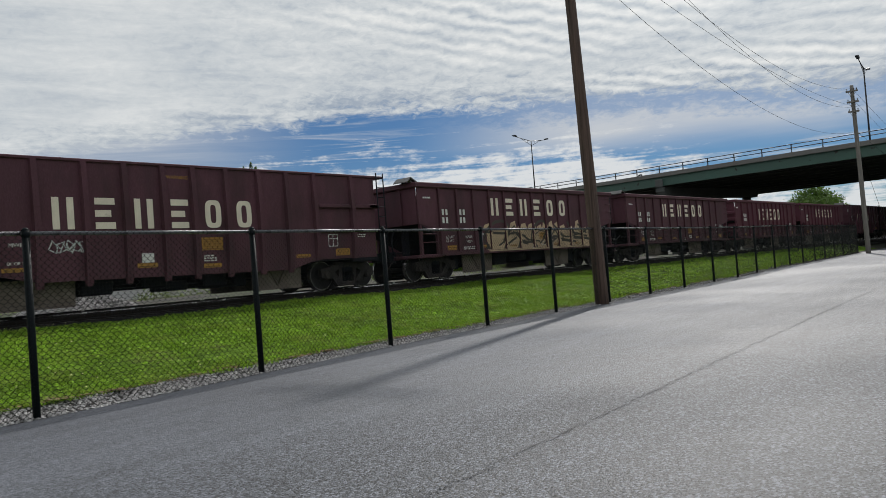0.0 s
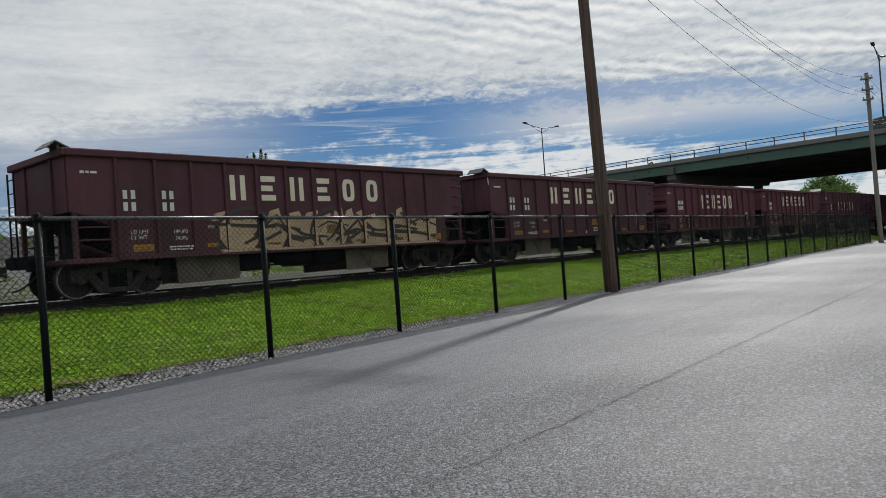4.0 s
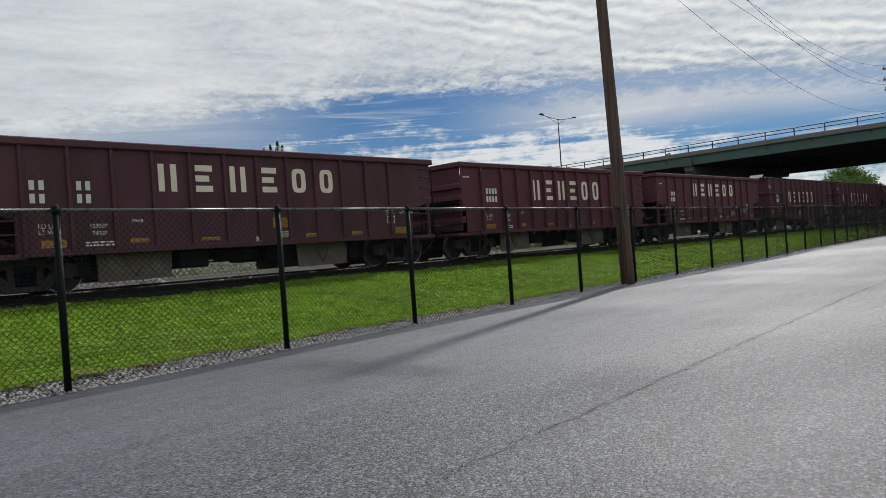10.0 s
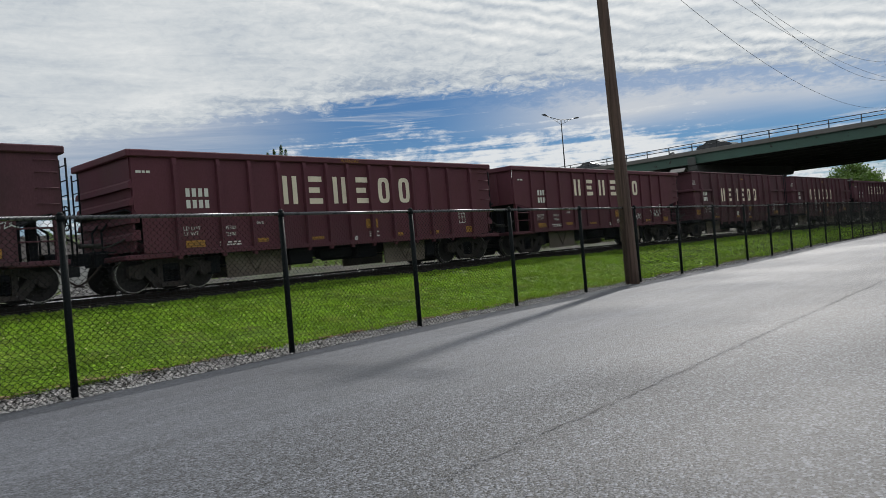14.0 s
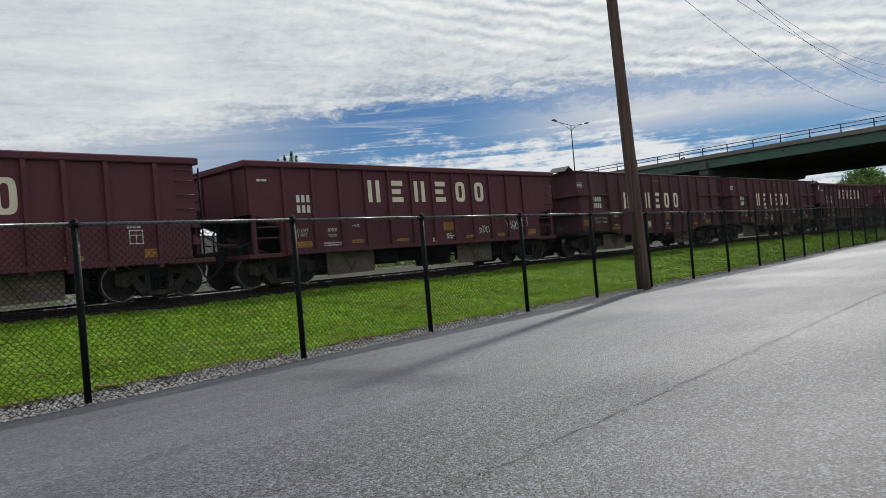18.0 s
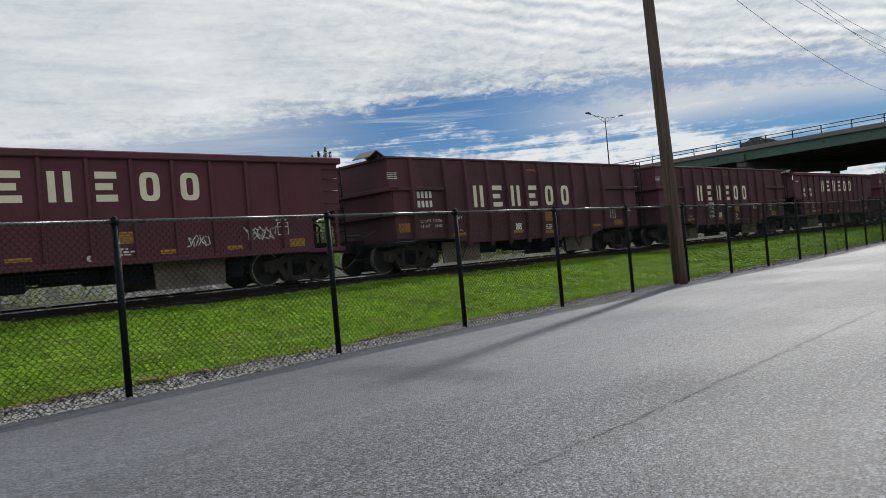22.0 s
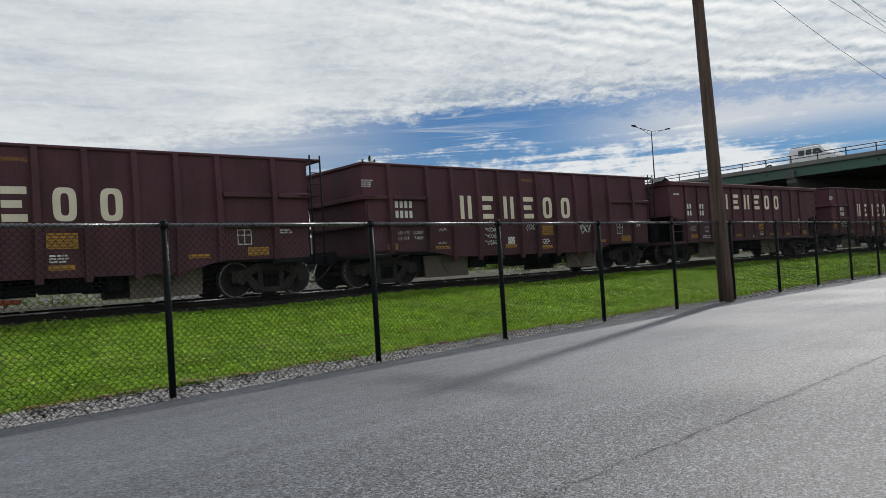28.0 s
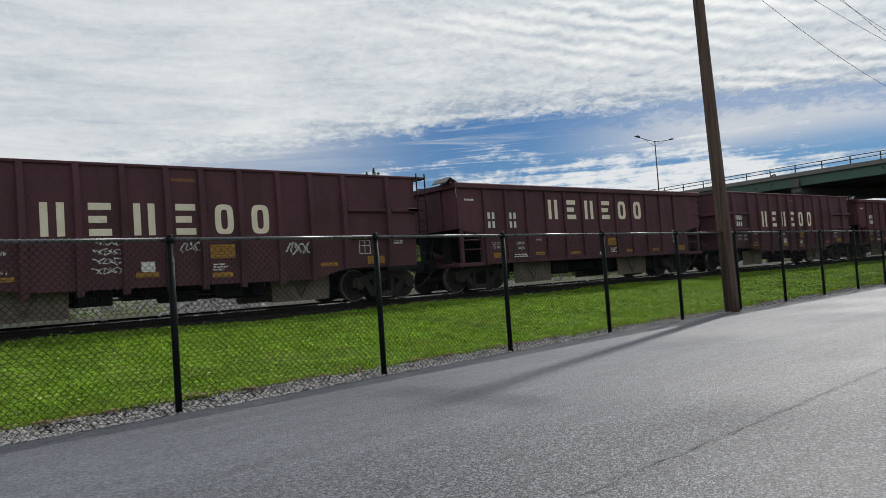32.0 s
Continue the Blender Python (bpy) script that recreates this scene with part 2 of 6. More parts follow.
M = {}
def asphalt_material():
    m = material("asphalt", (0.113, 0.121, 0.143), 0.66, 0, 0.13, 0.22, 5, 0, rough_vary=0.08)
    nt = m.node_tree
    N, L = nt.nodes.new, nt.links.new
    b = nt.nodes["Principled BSDF"]
    tc = N("ShaderNodeTexCoord")
    vo = N("ShaderNodeTexVoronoi")
    vo.inputs["Scale"].default_value = 80
    roll = N("ShaderNodeMapping")
    roll.inputs["Scale"].default_value = (0.8, 1, 1)
    L(tc.outputs["Object"], roll.inputs[0])
    L(roll.outputs[0], vo.inputs["Vector"])
    vo2 = N("ShaderNodeTexVoronoi")
    vo2.inputs["Scale"].default_value = 40
    L(roll.outputs[0], vo2.inputs["Vector"])
    src = b.inputs["Base Color"].links[0].from_socket
    # the lane along the fence was laid later: smoother, darker, scuffed lengthwise
    se = N("ShaderNodeSeparateXYZ")
    L(tc.outputs["Object"], se.inputs[0])
    wob = N("ShaderNodeTexNoise")
    wob.inputs["Scale"].default_value, wob.inputs["Detail"].default_value = 0.35, 4
    L(tc.outputs["Object"], wob.inputs["Vector"])
    wy = N("ShaderNodeMath")
    wy.operation = "MULTIPLY_ADD"
    L(wob.outputs["Fac"], wy.inputs[0])
    wy.inputs[1].default_value = 3.0
    L(se.outputs[1], wy.inputs[2])
    lane = N("ShaderNodeMapRange")
    lane.interpolation_type = "SMOOTHSTEP"
    lane.inputs[1].default_value, lane.inputs[2].default_value = 4.4, 7.6
    L(wy.outputs[0], lane.inputs[0])
    # each stone of the aggregate has its own grey
    sp = N("ShaderNodeSeparateColor")
    L(vo.outputs["Color"], sp.inputs[0])
    cr = N("ShaderNodeMapRange")
    cr.inputs[1].default_value, cr.inputs[2].default_value = 0.24, 0.34
    L(sp.outputs[0], cr.inputs[0])
    for s, a0, a1 in ((3, 0.02, 0.68), (4, 1.2, 1.09)):
        q = N("ShaderNodeMapRange")
        q.inputs[3].default_value, q.inputs[4].default_value = a0, a1
        L(lane.outputs[0], q.inputs[0])
        L(q.outputs[0], cr.inputs[s])
    sp2 = N("ShaderNodeSeparateColor")
    L(vo2.outputs["Color"], sp2.inputs[0])
    cr2 = N("ShaderNodeMapRange")
    cr2.inputs[1].default_value, cr2.inputs[2].default_value, cr2.inputs[3].default_value, cr2.inputs[4].default_value = 0, 1, 0.7, 1.3
    L(sp2.outputs[1], cr2.inputs[0])
    # dark pits between the stones, fewer in the smooth lane
    pit = N("ShaderNodeMapRange")
    pit.inputs[1].default_value, pit.inputs[2].default_value, pit.inputs[3].default_value = 0.36, 0.56, 1.0
    L(vo2.outputs["Distance"], pit.inputs[0])
    pd = N("ShaderNodeMapRange")
    pd.inputs[3].default_value, pd.inputs[4].default_value = 0.4, 0.8
    L(lane.outputs[0], pd.inputs[0])
    L(pd.outputs[0], pit.inputs[4])
    k0, k = N("ShaderNodeMath"), N("ShaderNodeMath")
    k0.operation = k.operation = "MULTIPLY"
    L(cr.outputs[0], k0.inputs[0]), L(cr2.outputs[0], k0.inputs[1])
    L(k0.outputs[0], k.inputs[0]), L(pit.outputs[0], k.inputs[1])
    # scuffs and patches drawn out along the lot
    mp = N("ShaderNodeMapping")
    mp.inputs["Scale"].default_value = (0.22, 1.6, 1)
    L(tc.outputs["Object"], mp.inputs[0])
    sc = N("ShaderNodeTexNoise")
    sc.inputs["Scale"].default_value, sc.inputs["Detail"].default_value, sc.inputs["Roughness"].default_value = 1.4, 8, 0.6
    L(mp.outputs[0], sc.inputs["Vector"])
    sr = N("ShaderNodeMapRange")
    sr.inputs[1].default_value, sr.inputs[2].default_value, sr.inputs[3].default_value, sr.inputs[4].default_value = 0.3, 0.7, 0.78, 1.22
    L(sc.outputs["Fac"], sr.inputs[0])
    ld = N("ShaderNodeMapRange")
    ld.inputs[3].default_value, ld.inputs[4].default_value = 1.0, 0.89
    L(lane.outputs[0], ld.inputs[0])
    k2, k3 = N("ShaderNodeMath"), N("ShaderNodeMath")
    k2.operation = k3.operation = "MULTIPLY"
    L(sr.outputs[0], k2.inputs[0]), L(ld.outputs[0], k2.inputs[1])
    L(k.outputs[0], k3.inputs[0]), L(k2.outputs[0], k3.inputs[1])
    k = k3
    mx = N("ShaderNodeMix")
    mx.data_type, mx.blend_type = "RGBA", "MULTIPLY"
    mx.inputs[0].default_value = 1
    L(src, mx.inputs[6]), L(k.outputs[0], mx.inputs[7])
    L(mx.outputs[2], b.inputs["Base Color"])
    # stones stand proud of the binder
    ad = N("ShaderNodeMath")
    ad.operation = "MULTIPLY_ADD"
    L(vo2.outputs["Distance"], ad.inputs[0])
    ad.inputs[1].default_value = 0.8
    L(vo.outputs["Distance"], ad.inputs[2])
    bp = N("ShaderNodeBump")
    bp.invert = True
    bp.inputs["Strength"].default_value, bp.inputs["Distance"].default_value = 0.48, 0.009
    L(ad.outputs[0], bp.inputs["Height"])
    L(bp.outputs[0], b.inputs["Normal"])
    return m


M["asphalt"] = asphalt_material()
M["seam"] = material("asphalt_seam", (0.05, 0.05, 0.053), 0.8, 0, 0.2, 2, 80, 0.5)
M["dirt"] = material("dry_ground", (0.045, 0.039, 0.030), 0.95, 0, 0.34, 0.8, 9, 0.8, spots=(0.034, 0.046, 0.015), spot_scale=0.6, spot_lo=0.45, spot_hi=0.6)
M["soil"] = material("grass_soil", (0.092, 0.160, 0.018), 0.95, 0, 0.34, 3.0, 30, 0.9, spec=0.03, spots=(0.11, 0.12, 0.035), spot_scale=1.1)
M["grass"] = leafy(material("grass_blades", (0.205, 0.350, 0.032), 0.55, 0, 0.42, 0.8, 6, 0, island=2.0, spots=(0.28, 0.33, 0.07), spot_scale=1.3, spot_lo=0.5, spot_hi=0.8, spec=0.1), 0.45)
def patchy(m, lo, hi, scale):
    """Growth that is thin and dark in places, thick and pale in others."""
    nt = m.node_tree
    N, L = nt.nodes.new, nt.links.new
    b = nt.nodes["Principled BSDF"]
    src = b.inputs["Base Color"].links[0].from_socket
    tc = N("ShaderNodeTexCoord")
    outs = []
    for s, d in ((scale, 6), (scale * 0.18, 3)):
        n = N("ShaderNodeTexNoise")
        n.inputs["Scale"].default_value, n.inputs["Detail"].default_value, n.inputs["Roughness"].default_value = s, d, 0.68
        L(tc.outputs["Object"], n.inputs["Vector"])
        outs.append(n.outputs["Fac"])
    ad = N("ShaderNodeMath")
    ad.operation = "ADD"
    L(outs[0], ad.inputs[0]), L(outs[1], ad.inputs[1])
    r = N("ShaderNodeMapRange")
    r.inputs[1].default_value, r.inputs[2].default_value, r.inputs[3].default_value, r.inputs[4].default_value = 0.76, 1.24, lo, hi
    L(ad.outputs[0], r.inputs[0])
    mx = N("ShaderNodeMix")
    mx.data_type, mx.blend_type = "RGBA", "MULTIPLY"
    mx.inputs[0].default_value = 1
    L(src, mx.inputs[6]), L(r.outputs[0], mx.inputs[7])
    for l in list(nt.links):
        if l.from_socket == src and l.to_node.type == "BSDF_TRANSLUCENT":
            L(mx.outputs[2], l.to_socket)
    L(mx.outputs[2], b.inputs["Base Color"])
    return m


patchy(M["soil"], 0.7, 1.3, 6.0)
patchy(M["grass"], 0.7, 1.36, 6.0)
M["dryleaf"] = material("dry_leaf", (0.29, 0.20, 0.11), 0.8, 0, 0.2, 3, 10, 0, island=0.9)
M["flower"] = material("dandelion", (0.75, 0.70, 0.35), 0.8, 0, 0.1, 2, 10, 0, island=0.3)
# bed and near stones are near-black: the train's shade is in their colour
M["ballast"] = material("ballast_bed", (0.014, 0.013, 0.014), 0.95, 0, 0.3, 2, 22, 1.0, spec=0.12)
M["stone"] = material("crushed_stone", (0.31, 0.302, 0.298), 0.85, 0, 0.42, 3, 40, 0.3, island=2.4)
M["stone2"] = material("shade_dark_stone", (0.022, 0.021, 0.022), 0.85, 0, 0.2, 3, 40, 0.3, island=0.9, spec=0.12)
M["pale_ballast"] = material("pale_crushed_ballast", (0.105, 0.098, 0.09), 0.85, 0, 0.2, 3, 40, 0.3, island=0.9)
M["gravelbed"] = material("gravel_bed", (0.034, 0.03, 0.026), 0.95, 0, 0.3, 2, 22, 1.0)
M["shingle"] = material("grey_shingles", (0.06, 0.055, 0.055), 0.95, 0, 0.2, 1, 12, 0.3, spec=0.1)
# black top rail, its base greyed and part metal to imitate a sun glint
M["fencerail"] = material("glint_lifted_vinyl", (0.10, 0.105, 0.115), 0.3, 0.3, 0.1, 4, 60, 0.0, spec=1.0)
M["tie"] = material("creosoted_tie", (0.024, 0.02, 0.018), 0.9, 0, 0.25, 4, 40, 0.5, obj=0.4, stretch=(6, 1, 6))
M["rail"] = material("rail_steel", (0.016, 0.013, 0.012), 0.7, 0.0, 0.15, 3, 40, 0.2, spec=0.12)
M["railtop"] = material("polished_railhead", (0.62, 0.61, 0.60), 0.22, 1.0, 0.05, 3, 60, 0.03)
M["black"] = material("black_vinyl", (0.006, 0.009, 0.0105), 0.55, 0, 0.1, 4, 60, 0.05, spec=0.12)
M["wire"] = material("black_vinyl_wire", (0.007, 0.009, 0.0095), 0.6, 0, 0.1, 4, 60, 0, spec=0.12)
M["red"] = material("oxide_red_paint", (0.092, 0.032, 0.043), 0.72, 0, 0.22, 0.6, 45, 0.12, spots=(0.055, 0.028, 0.022), spot_scale=0.9, spot_lo=0.5, spot_hi=0.72, obj=0.15, spec=0.25, stretch=(1, 1, 0.45))
M["redbright"] = material("fresh_oxide_red", (0.100, 0.033, 0.048), 0.7, 0, 0.18, 0.6, 45, 0.1, spots=(0.085, 0.03, 0.036), spot_scale=0.8, spot_lo=0.52, spot_hi=0.76, obj=0.15, spec=0.25, stretch=(1, 1, 0.45))
M["brown"] = material("weathered_brown_paint", (0.088, 0.037, 0.050), 0.75, 0, 0.26, 0.7, 45, 0.15, spots=(0.055, 0.028, 0.034), spot_scale=0.9, spot_lo=0.48, spot_hi=0.7, obj=0.15, spec=0.25, stretch=(1, 1, 0.4))
M["truck"] = material("dusty_cast_steel", (0.038, 0.034, 0.034), 0.85, 0.0, 0.3, 4, 40, 0.25, spots=(0.06, 0.05, 0.045), spot_scale=3.0, spot_lo=0.5, spot_hi=0.75, spec=0.12)
# grime plus the bluish shade beneath the cars, both in this near-black
M["under"] = material("shaded_grimy_steel", (0.013, 0.014, 0.019), 0.8, 0.0, 0.25, 3, 40, 0.2, spec=0.12)
M["wheel"] = material("wheel_steel", (0.027, 0.025, 0.026), 0.6, 0.0, 0.2, 4, 40, 0.15, spec=0.12)
M["tread"] = material("wheel_tread", (0.32, 0.31, 0.30), 0.34, 1.0, 0.05, 4, 40, 0.03)
M["plate"] = material("dusty_door_plate", (0.145, 0.118, 0.10), 0.85, 0, 0.25, 1.6, 30, 0.2, spots=(0.26, 0.22, 0.185), spot_scale=1.8, spot_lo=0.5, spot_hi=0.75)
M["cream"] = material("cream_lettering", (0.72, 0.645, 0.535), 0.65, 0, 0.08, 2, 40, 0.05, spots=(0.4, 0.35, 0.28), spot_scale=3, spot_lo=0.62, spot_hi=0.8)
M["white"] = material("white_stencil", (0.62, 0.62, 0.60), 0.7, 0, 0.08, 3, 40, 0)
M["yellow"] = material("yellow_placard", (0.36, 0.175, 0.022), 0.6, 0, 0.12, 5, 60, 0, spots=(0.2, 0.12, 0.03), spot_scale=6)
M["tan"] = material("tan_spray_paint", (0.47, 0.34, 0.225), 0.7, 0, 0.15, 1.5, 40, 0.03, spots=(0.28, 0.2, 0.13), spot_scale=2)
M["print"] = material("faded_print", (0.13, 0.07, 0.02), 0.7, 0, 0.2, 3, 40, 0)
M["ink"] = material("dark_spray_paint", (0.05, 0.041, 0.036), 0.7, 0, 0.2, 3, 40, 0)
M["tag"] = material("pale_spray_paint", (0.50, 0.52, 0.52), 0.7, 0, 0.1, 3, 40, 0)
M["flap"] = material("bare_sheet_metal", (0.15, 0.145, 0.14), 0.5, 0.5, 0.15, 3, 40, 0.1)
M["orange"] = material("orange_paint", (0.36, 0.085, 0.035), 0.6, 0, 0.15, 2, 30, 0.1)
M["rustyhose"] = material("rust_brown_hose", (0.028, 0.017, 0.014), 0.7, 0, 0.2, 5, 30, 0.1)
M["hose"] = material("black_rubber", (0.012, 0.012, 0.012), 0.6, 0, 0.1, 3, 30, 0.1)
M["wood"] = material("weathered_pole_wood", (0.118, 0.076, 0.058), 0.85, 0, 0.24, 3.5, 30, 0.9, spots=(0.032, 0.020, 0.017), spot_scale=1.6, spot_lo=0.44, spot_hi=0.66, stretch=(7, 7, 0.22))
M["greywood"] = material("grey_pole_wood", (0.18, 0.165, 0.145), 0.9, 0, 0.2, 2.5, 30, 0.4, stretch=(6, 6, 0.35))
M["green"] = material("green_girder_paint", (0.050, 0.105, 0.082), 0.6, 0, 0.15, 0.4, 20, 0.1, spots=(0.022, 0.022, 0.018), spot_scale=1.3, spot_lo=0.62, spot_hi=0.65)
M["concrete"] = material("bridge_concrete", (0.17, 0.165, 0.155), 0.9, 0, 0.18, 0.5, 12, 0.3, spots=(0.13, 0.12, 0.105), spot_scale=0.5, spot_lo=0.5, spot_hi=0.7)
# greyer than the deck concrete: shade under the overpass put into the colour
M["darkconc"] = material("shade_dark_concrete", (0.085, 0.09, 0.088), 0.9, 0, 0.2, 0.6, 12, 0.3)
M["steel"] = material("galvanised_steel", (0.32, 0.33, 0.34), 0.45, 0.7, 0.12, 3, 40, 0.05)
M["darksteel"] = material("dark_lamp_steel", (0.022, 0.025, 0.028), 0.5, 0.0, 0.1, 3, 40, 0.05, spec=0.3)
M["leaf"] = leafy(material("leaves", (0.10, 0.18, 0.03), 0.6, 0, 0.25, 1.0, 8, 0, island=0.7), 0.4)
M["leaf2"] = leafy(material("pale_leaves", (0.16, 0.22, 0.05), 0.6, 0, 0.25, 1.0, 8, 0, island=0.7), 0.4)
M["bark"] = material("bark", (0.09, 0.07, 0.05), 0.95, 0, 0.25, 3, 30, 0.6)
M["cable"] = material("cable", (0.012, 0.012, 0.012), 0.9, 0, 0.1, 2, 20, 0, spec=0.1)
M["carwhite"] = material("white_car_paint", (0.72, 0.72, 0.72), 0.25, 0, 0.02, 2, 30, 0)
M["cardark"] = material("dark_car_paint", (0.03, 0.033, 0.038), 0.22, 0.2, 0.02, 2, 30, 0)
M["cargrey"] = material("green_grey_car_paint", (0.03, 0.036, 0.036), 0.3, 0.0, 0.02, 2, 30, 0)
M["glass"] = material("dark_car_glass", (0.015, 0.018, 0.02), 0.06, 0, 0.02, 2, 30, 0)
M["tyre"] = material("tyre_rubber", (0.015, 0.015, 0.015), 0.8, 0, 0.1, 4, 40, 0.1)
M["clad"] = material("white_cladding", (0.45, 0.45, 0.44), 0.6, 0, 0.06, 0.5, 20, 0.05)
M["roofred"] = material("red_roof_sheet", (0.30, 0.06, 0.035), 0.6, 0, 0.12, 0.7, 15, 0.1)


# ---------------- mesh helpers ----------------
class Geo:
    """Vertices and faces gathered in plain lists."""
    def __init__(self):
        self.v, self.f, self.smooth = [], [], []

    def add(self, verts, faces, smooth=False):
        k = len(self.v)
        self.v.extend(tuple(p) for p in verts)
        self.f.extend(tuple(i + k for i in f) for f in faces)
        self.smooth.extend([smooth] * len(faces))
        return self

    def box(self, x0, y0, z0, x1, y1, z1, bevel=0.0):
        if bevel <= 0:
            v = [(x, y, z) for z in (z0, z1) for y in (y0, y1) for x in (x0, x1)]
            return self.add(v, [(0, 2, 3, 1), (4, 5, 7, 6), (0, 1, 5, 4), (2, 6, 7, 3), (0, 4, 6, 2), (1, 3, 7, 5)])
        b = min(bevel, (x1 - x0) * 0.45, (y1 - y0) * 0.45, (z1 - z0) * 0.45)
        c, h = Vector(((x0 + x1) / 2, (y0 + y1) / 2, (z0 + z1) / 2)), Vector(((x1 - x0) / 2, (y1 - y0) / 2, (z1 - z0) / 2))
        v, idx = [], {}
        for sx in (-1, 1):
            for sy in (-1, 1):
                for sz in (-1, 1):
                    s = (sx, sy, sz)
                    for ax in range(3):
                        q = [c[i] + s[i] * (h[i] - (0 if i == ax else b)) for i in range(3)]
                        idx[s, ax] = len(v)
                        v.append(q)
        f = []
        for ax in range(3):
            o = [i for i in range(3) if i != ax]
            for sg in (-1, 1):
                ring = []
                for p, q in ((-1, -1), (1, -1), (1, 1), (-1, 1)):
                    s = [0, 0, 0]
                    s[ax], s[o[0]], s[o[1]] = sg, p, q
                    ring.append(idx[tuple(s), ax])
                f.append(ring if (sg > 0) == (ax != 1) else ring[::-1])
            for p in (-1, 1):
                for q in (-1, 1):
                    s0, s1 = [0, 0, 0], [0, 0, 0]
                    s0[ax], s1[ax] = -1, 1
                    s0[o[0]] = s1[o[0]] = p
                    s0[o[1]] = s1[o[1]] = q
                    ring = [idx[tuple(s0), o[0]], idx[tuple(s1), o[0]], idx[tuple(s1), o[1]], idx[tuple(s0), o[1]]]
                    f.append(ring if (p * q > 0) == (ax == 1) else ring[::-1])
        for sx in (-1, 1):
            for sy in (-1, 1):
                for sz in (-1, 1):
                    s = (sx, sy, sz)
                    ring = [idx[s, 0], idx[s, 1], idx[s, 2]]
                    f.append(ring if sx * sy * sz > 0 else ring[::-1])
        return self.add(v, f)

    def tube(self, p, q, r0, r1=None, seg=8, caps=True, smooth=True):
        r1 = r0 if r1 is None else r1
        p, q = Vector(p), Vector(q)
        d = (q - p).normalized()
        s = d.orthogonal().normalized()
        t = d.cross(s)
        v = []
        for c, r in ((p, r0), (q, r1)):
            for i in range(seg):
                a = 2 * math.pi * i / seg
                v.append(c + r * (math.cos(a) * s + math.sin(a) * t))
        f = [(i, (i + 1) % seg, seg + (i + 1) % seg, seg + i) for i in range(seg)]
        self.add(v, f, smooth)
        if caps:
            k = len(self.v) - 2 * seg
            self.f += [tuple(k + i for i in range(seg))[::-1], tuple(k + seg + i for i in range(seg))]
            self.smooth += [False, False]
        return self

    def path(self, pts, r, seg=6):
        for a, b in zip(pts, pts[1:]):
            self.tube(a, b, r, r, seg, True)
        return self

    def cable(self, pts, r, seg=6):
        """One unbroken round strand through the points."""
        pts = [Vector(p) for p in pts]
        v = []
        for i, p in enumerate(pts):
            d = (pts[min(i + 1, len(pts) - 1)] - pts[max(i - 1, 0)]).normalized()
            s = d.cross(Vector((0, 0, 1))) if abs(d.z) < 0.95 else d.cross(Vector((1, 0, 0)))
            s.normalize()
            t = s.cross(d)
            v += [p + r * (math.cos(2 * math.pi * k / seg) * s + math.sin(2 * math.pi * k / seg) * t) for k in range(seg)]
        f = [(i * seg + k, i * seg + (k + 1) % seg, (i + 1) * seg + (k + 1) % seg, (i + 1) * seg + k) for i in range(len(pts) - 1) for k in range(seg)]
        return self.add(v, f, True)

    def poly(self, pts, y0, y1, axis="y"):
        """A flat outline of (x, z) pulled from y0 to y1."""
        n = len(pts)
        area = sum(pts[i][0] * pts[(i + 1) % n][1] - pts[(i + 1) % n][0] * pts[i][1] for i in range(n))
        if area < 0:
            pts = pts[::-1]
        put = {"y": lambda a, b, c: (a, c, b), "x": lambda a, b, c: (c, a, b), "z": lambda a, b, c: (a, b, c)}[axis]
        v = [put(a, b, y0) for a, b in pts] + [put(a, b, y1) for a, b in pts]
        f = [tuple(range(n)), tuple(range(2 * n - 1, n - 1, -1))]
        f += [(i, n + i, n + (i + 1) % n, (i + 1) % n) for i in range(n)]
        if axis != "y":
            f = [q[::-1] for q in f]
        return self.add(v, f)

    def disc(self, c, r, thick, axis="y", seg=20, inner=0.0):
        ring = [(r * math.cos(2 * math.pi * i / seg), r * math.sin(2 * math.pi * i / seg)) for i in range(seg)]
        p = [(c[0] + a, c[2] + b) if axis == "y" else (c[1] + a, c[2] + b) for a, b in ring]
        k = c[1] if axis == "y" else c[0]
        return self.poly(p, k - thick / 2, k + thick / 2, axis)

    def mesh(self, name):
        me = bpy.data.meshes.new(name)
        me.from_pydata(self.v, [], self.f)
        me.polygons.foreach_set("use_smooth", self.smooth)
        me.update()
        return me


def part(name, geo, mat, parent, label=""):
    me = geo if isinstance(geo, bpy.types.Mesh) else geo.mesh(name)
    if not me.materials:
        me.materials.append(mat)
    ob = new(name, me)
    ob.parent = parent
    if label:
        tagged(ob, label)
    return ob


def thing(name, label, category, m=None, group="", kind=""):
    ob = new(name)
    ob.empty_display_size = 0.2
    if m is not None:
        ob.matrix_basis = m
    return tagged(ob, label, category, group, kind)


def solid(name, geo, mat, label, category, kind="", group=""):
    me = geo.mesh(name)
    me.materials.append(mat)
    return tagged(new(name, me), label, category, group, kind)


# ---------------- the ground ----------------
SLOPE = -0.065                    # the track closes slowly on the fence


def yface(x):
    """The train's near side."""
    return 16.2 + SLOPE * (min(x, 105) - 10)


def edge(x):
    """The edge of the asphalt."""
    return 8.95


def rise(x):
    """The lot climbs a little towards the overpass."""
    u = max(0.0, min(1.0, (x - 30.5) / 7))
    return 0.065 * u * u * (3 - 2 * u)


def dip(x):
    """The lot's edge sinks a little along the near end of the fence."""
    return -0.05 * max(0.0, min(1.0, (11 - x) / 7))


XS = [-900, -200, -60, -20, 0, 10, 20, 30, 45, 60, 75, 90, 105, 140, 250, 900]


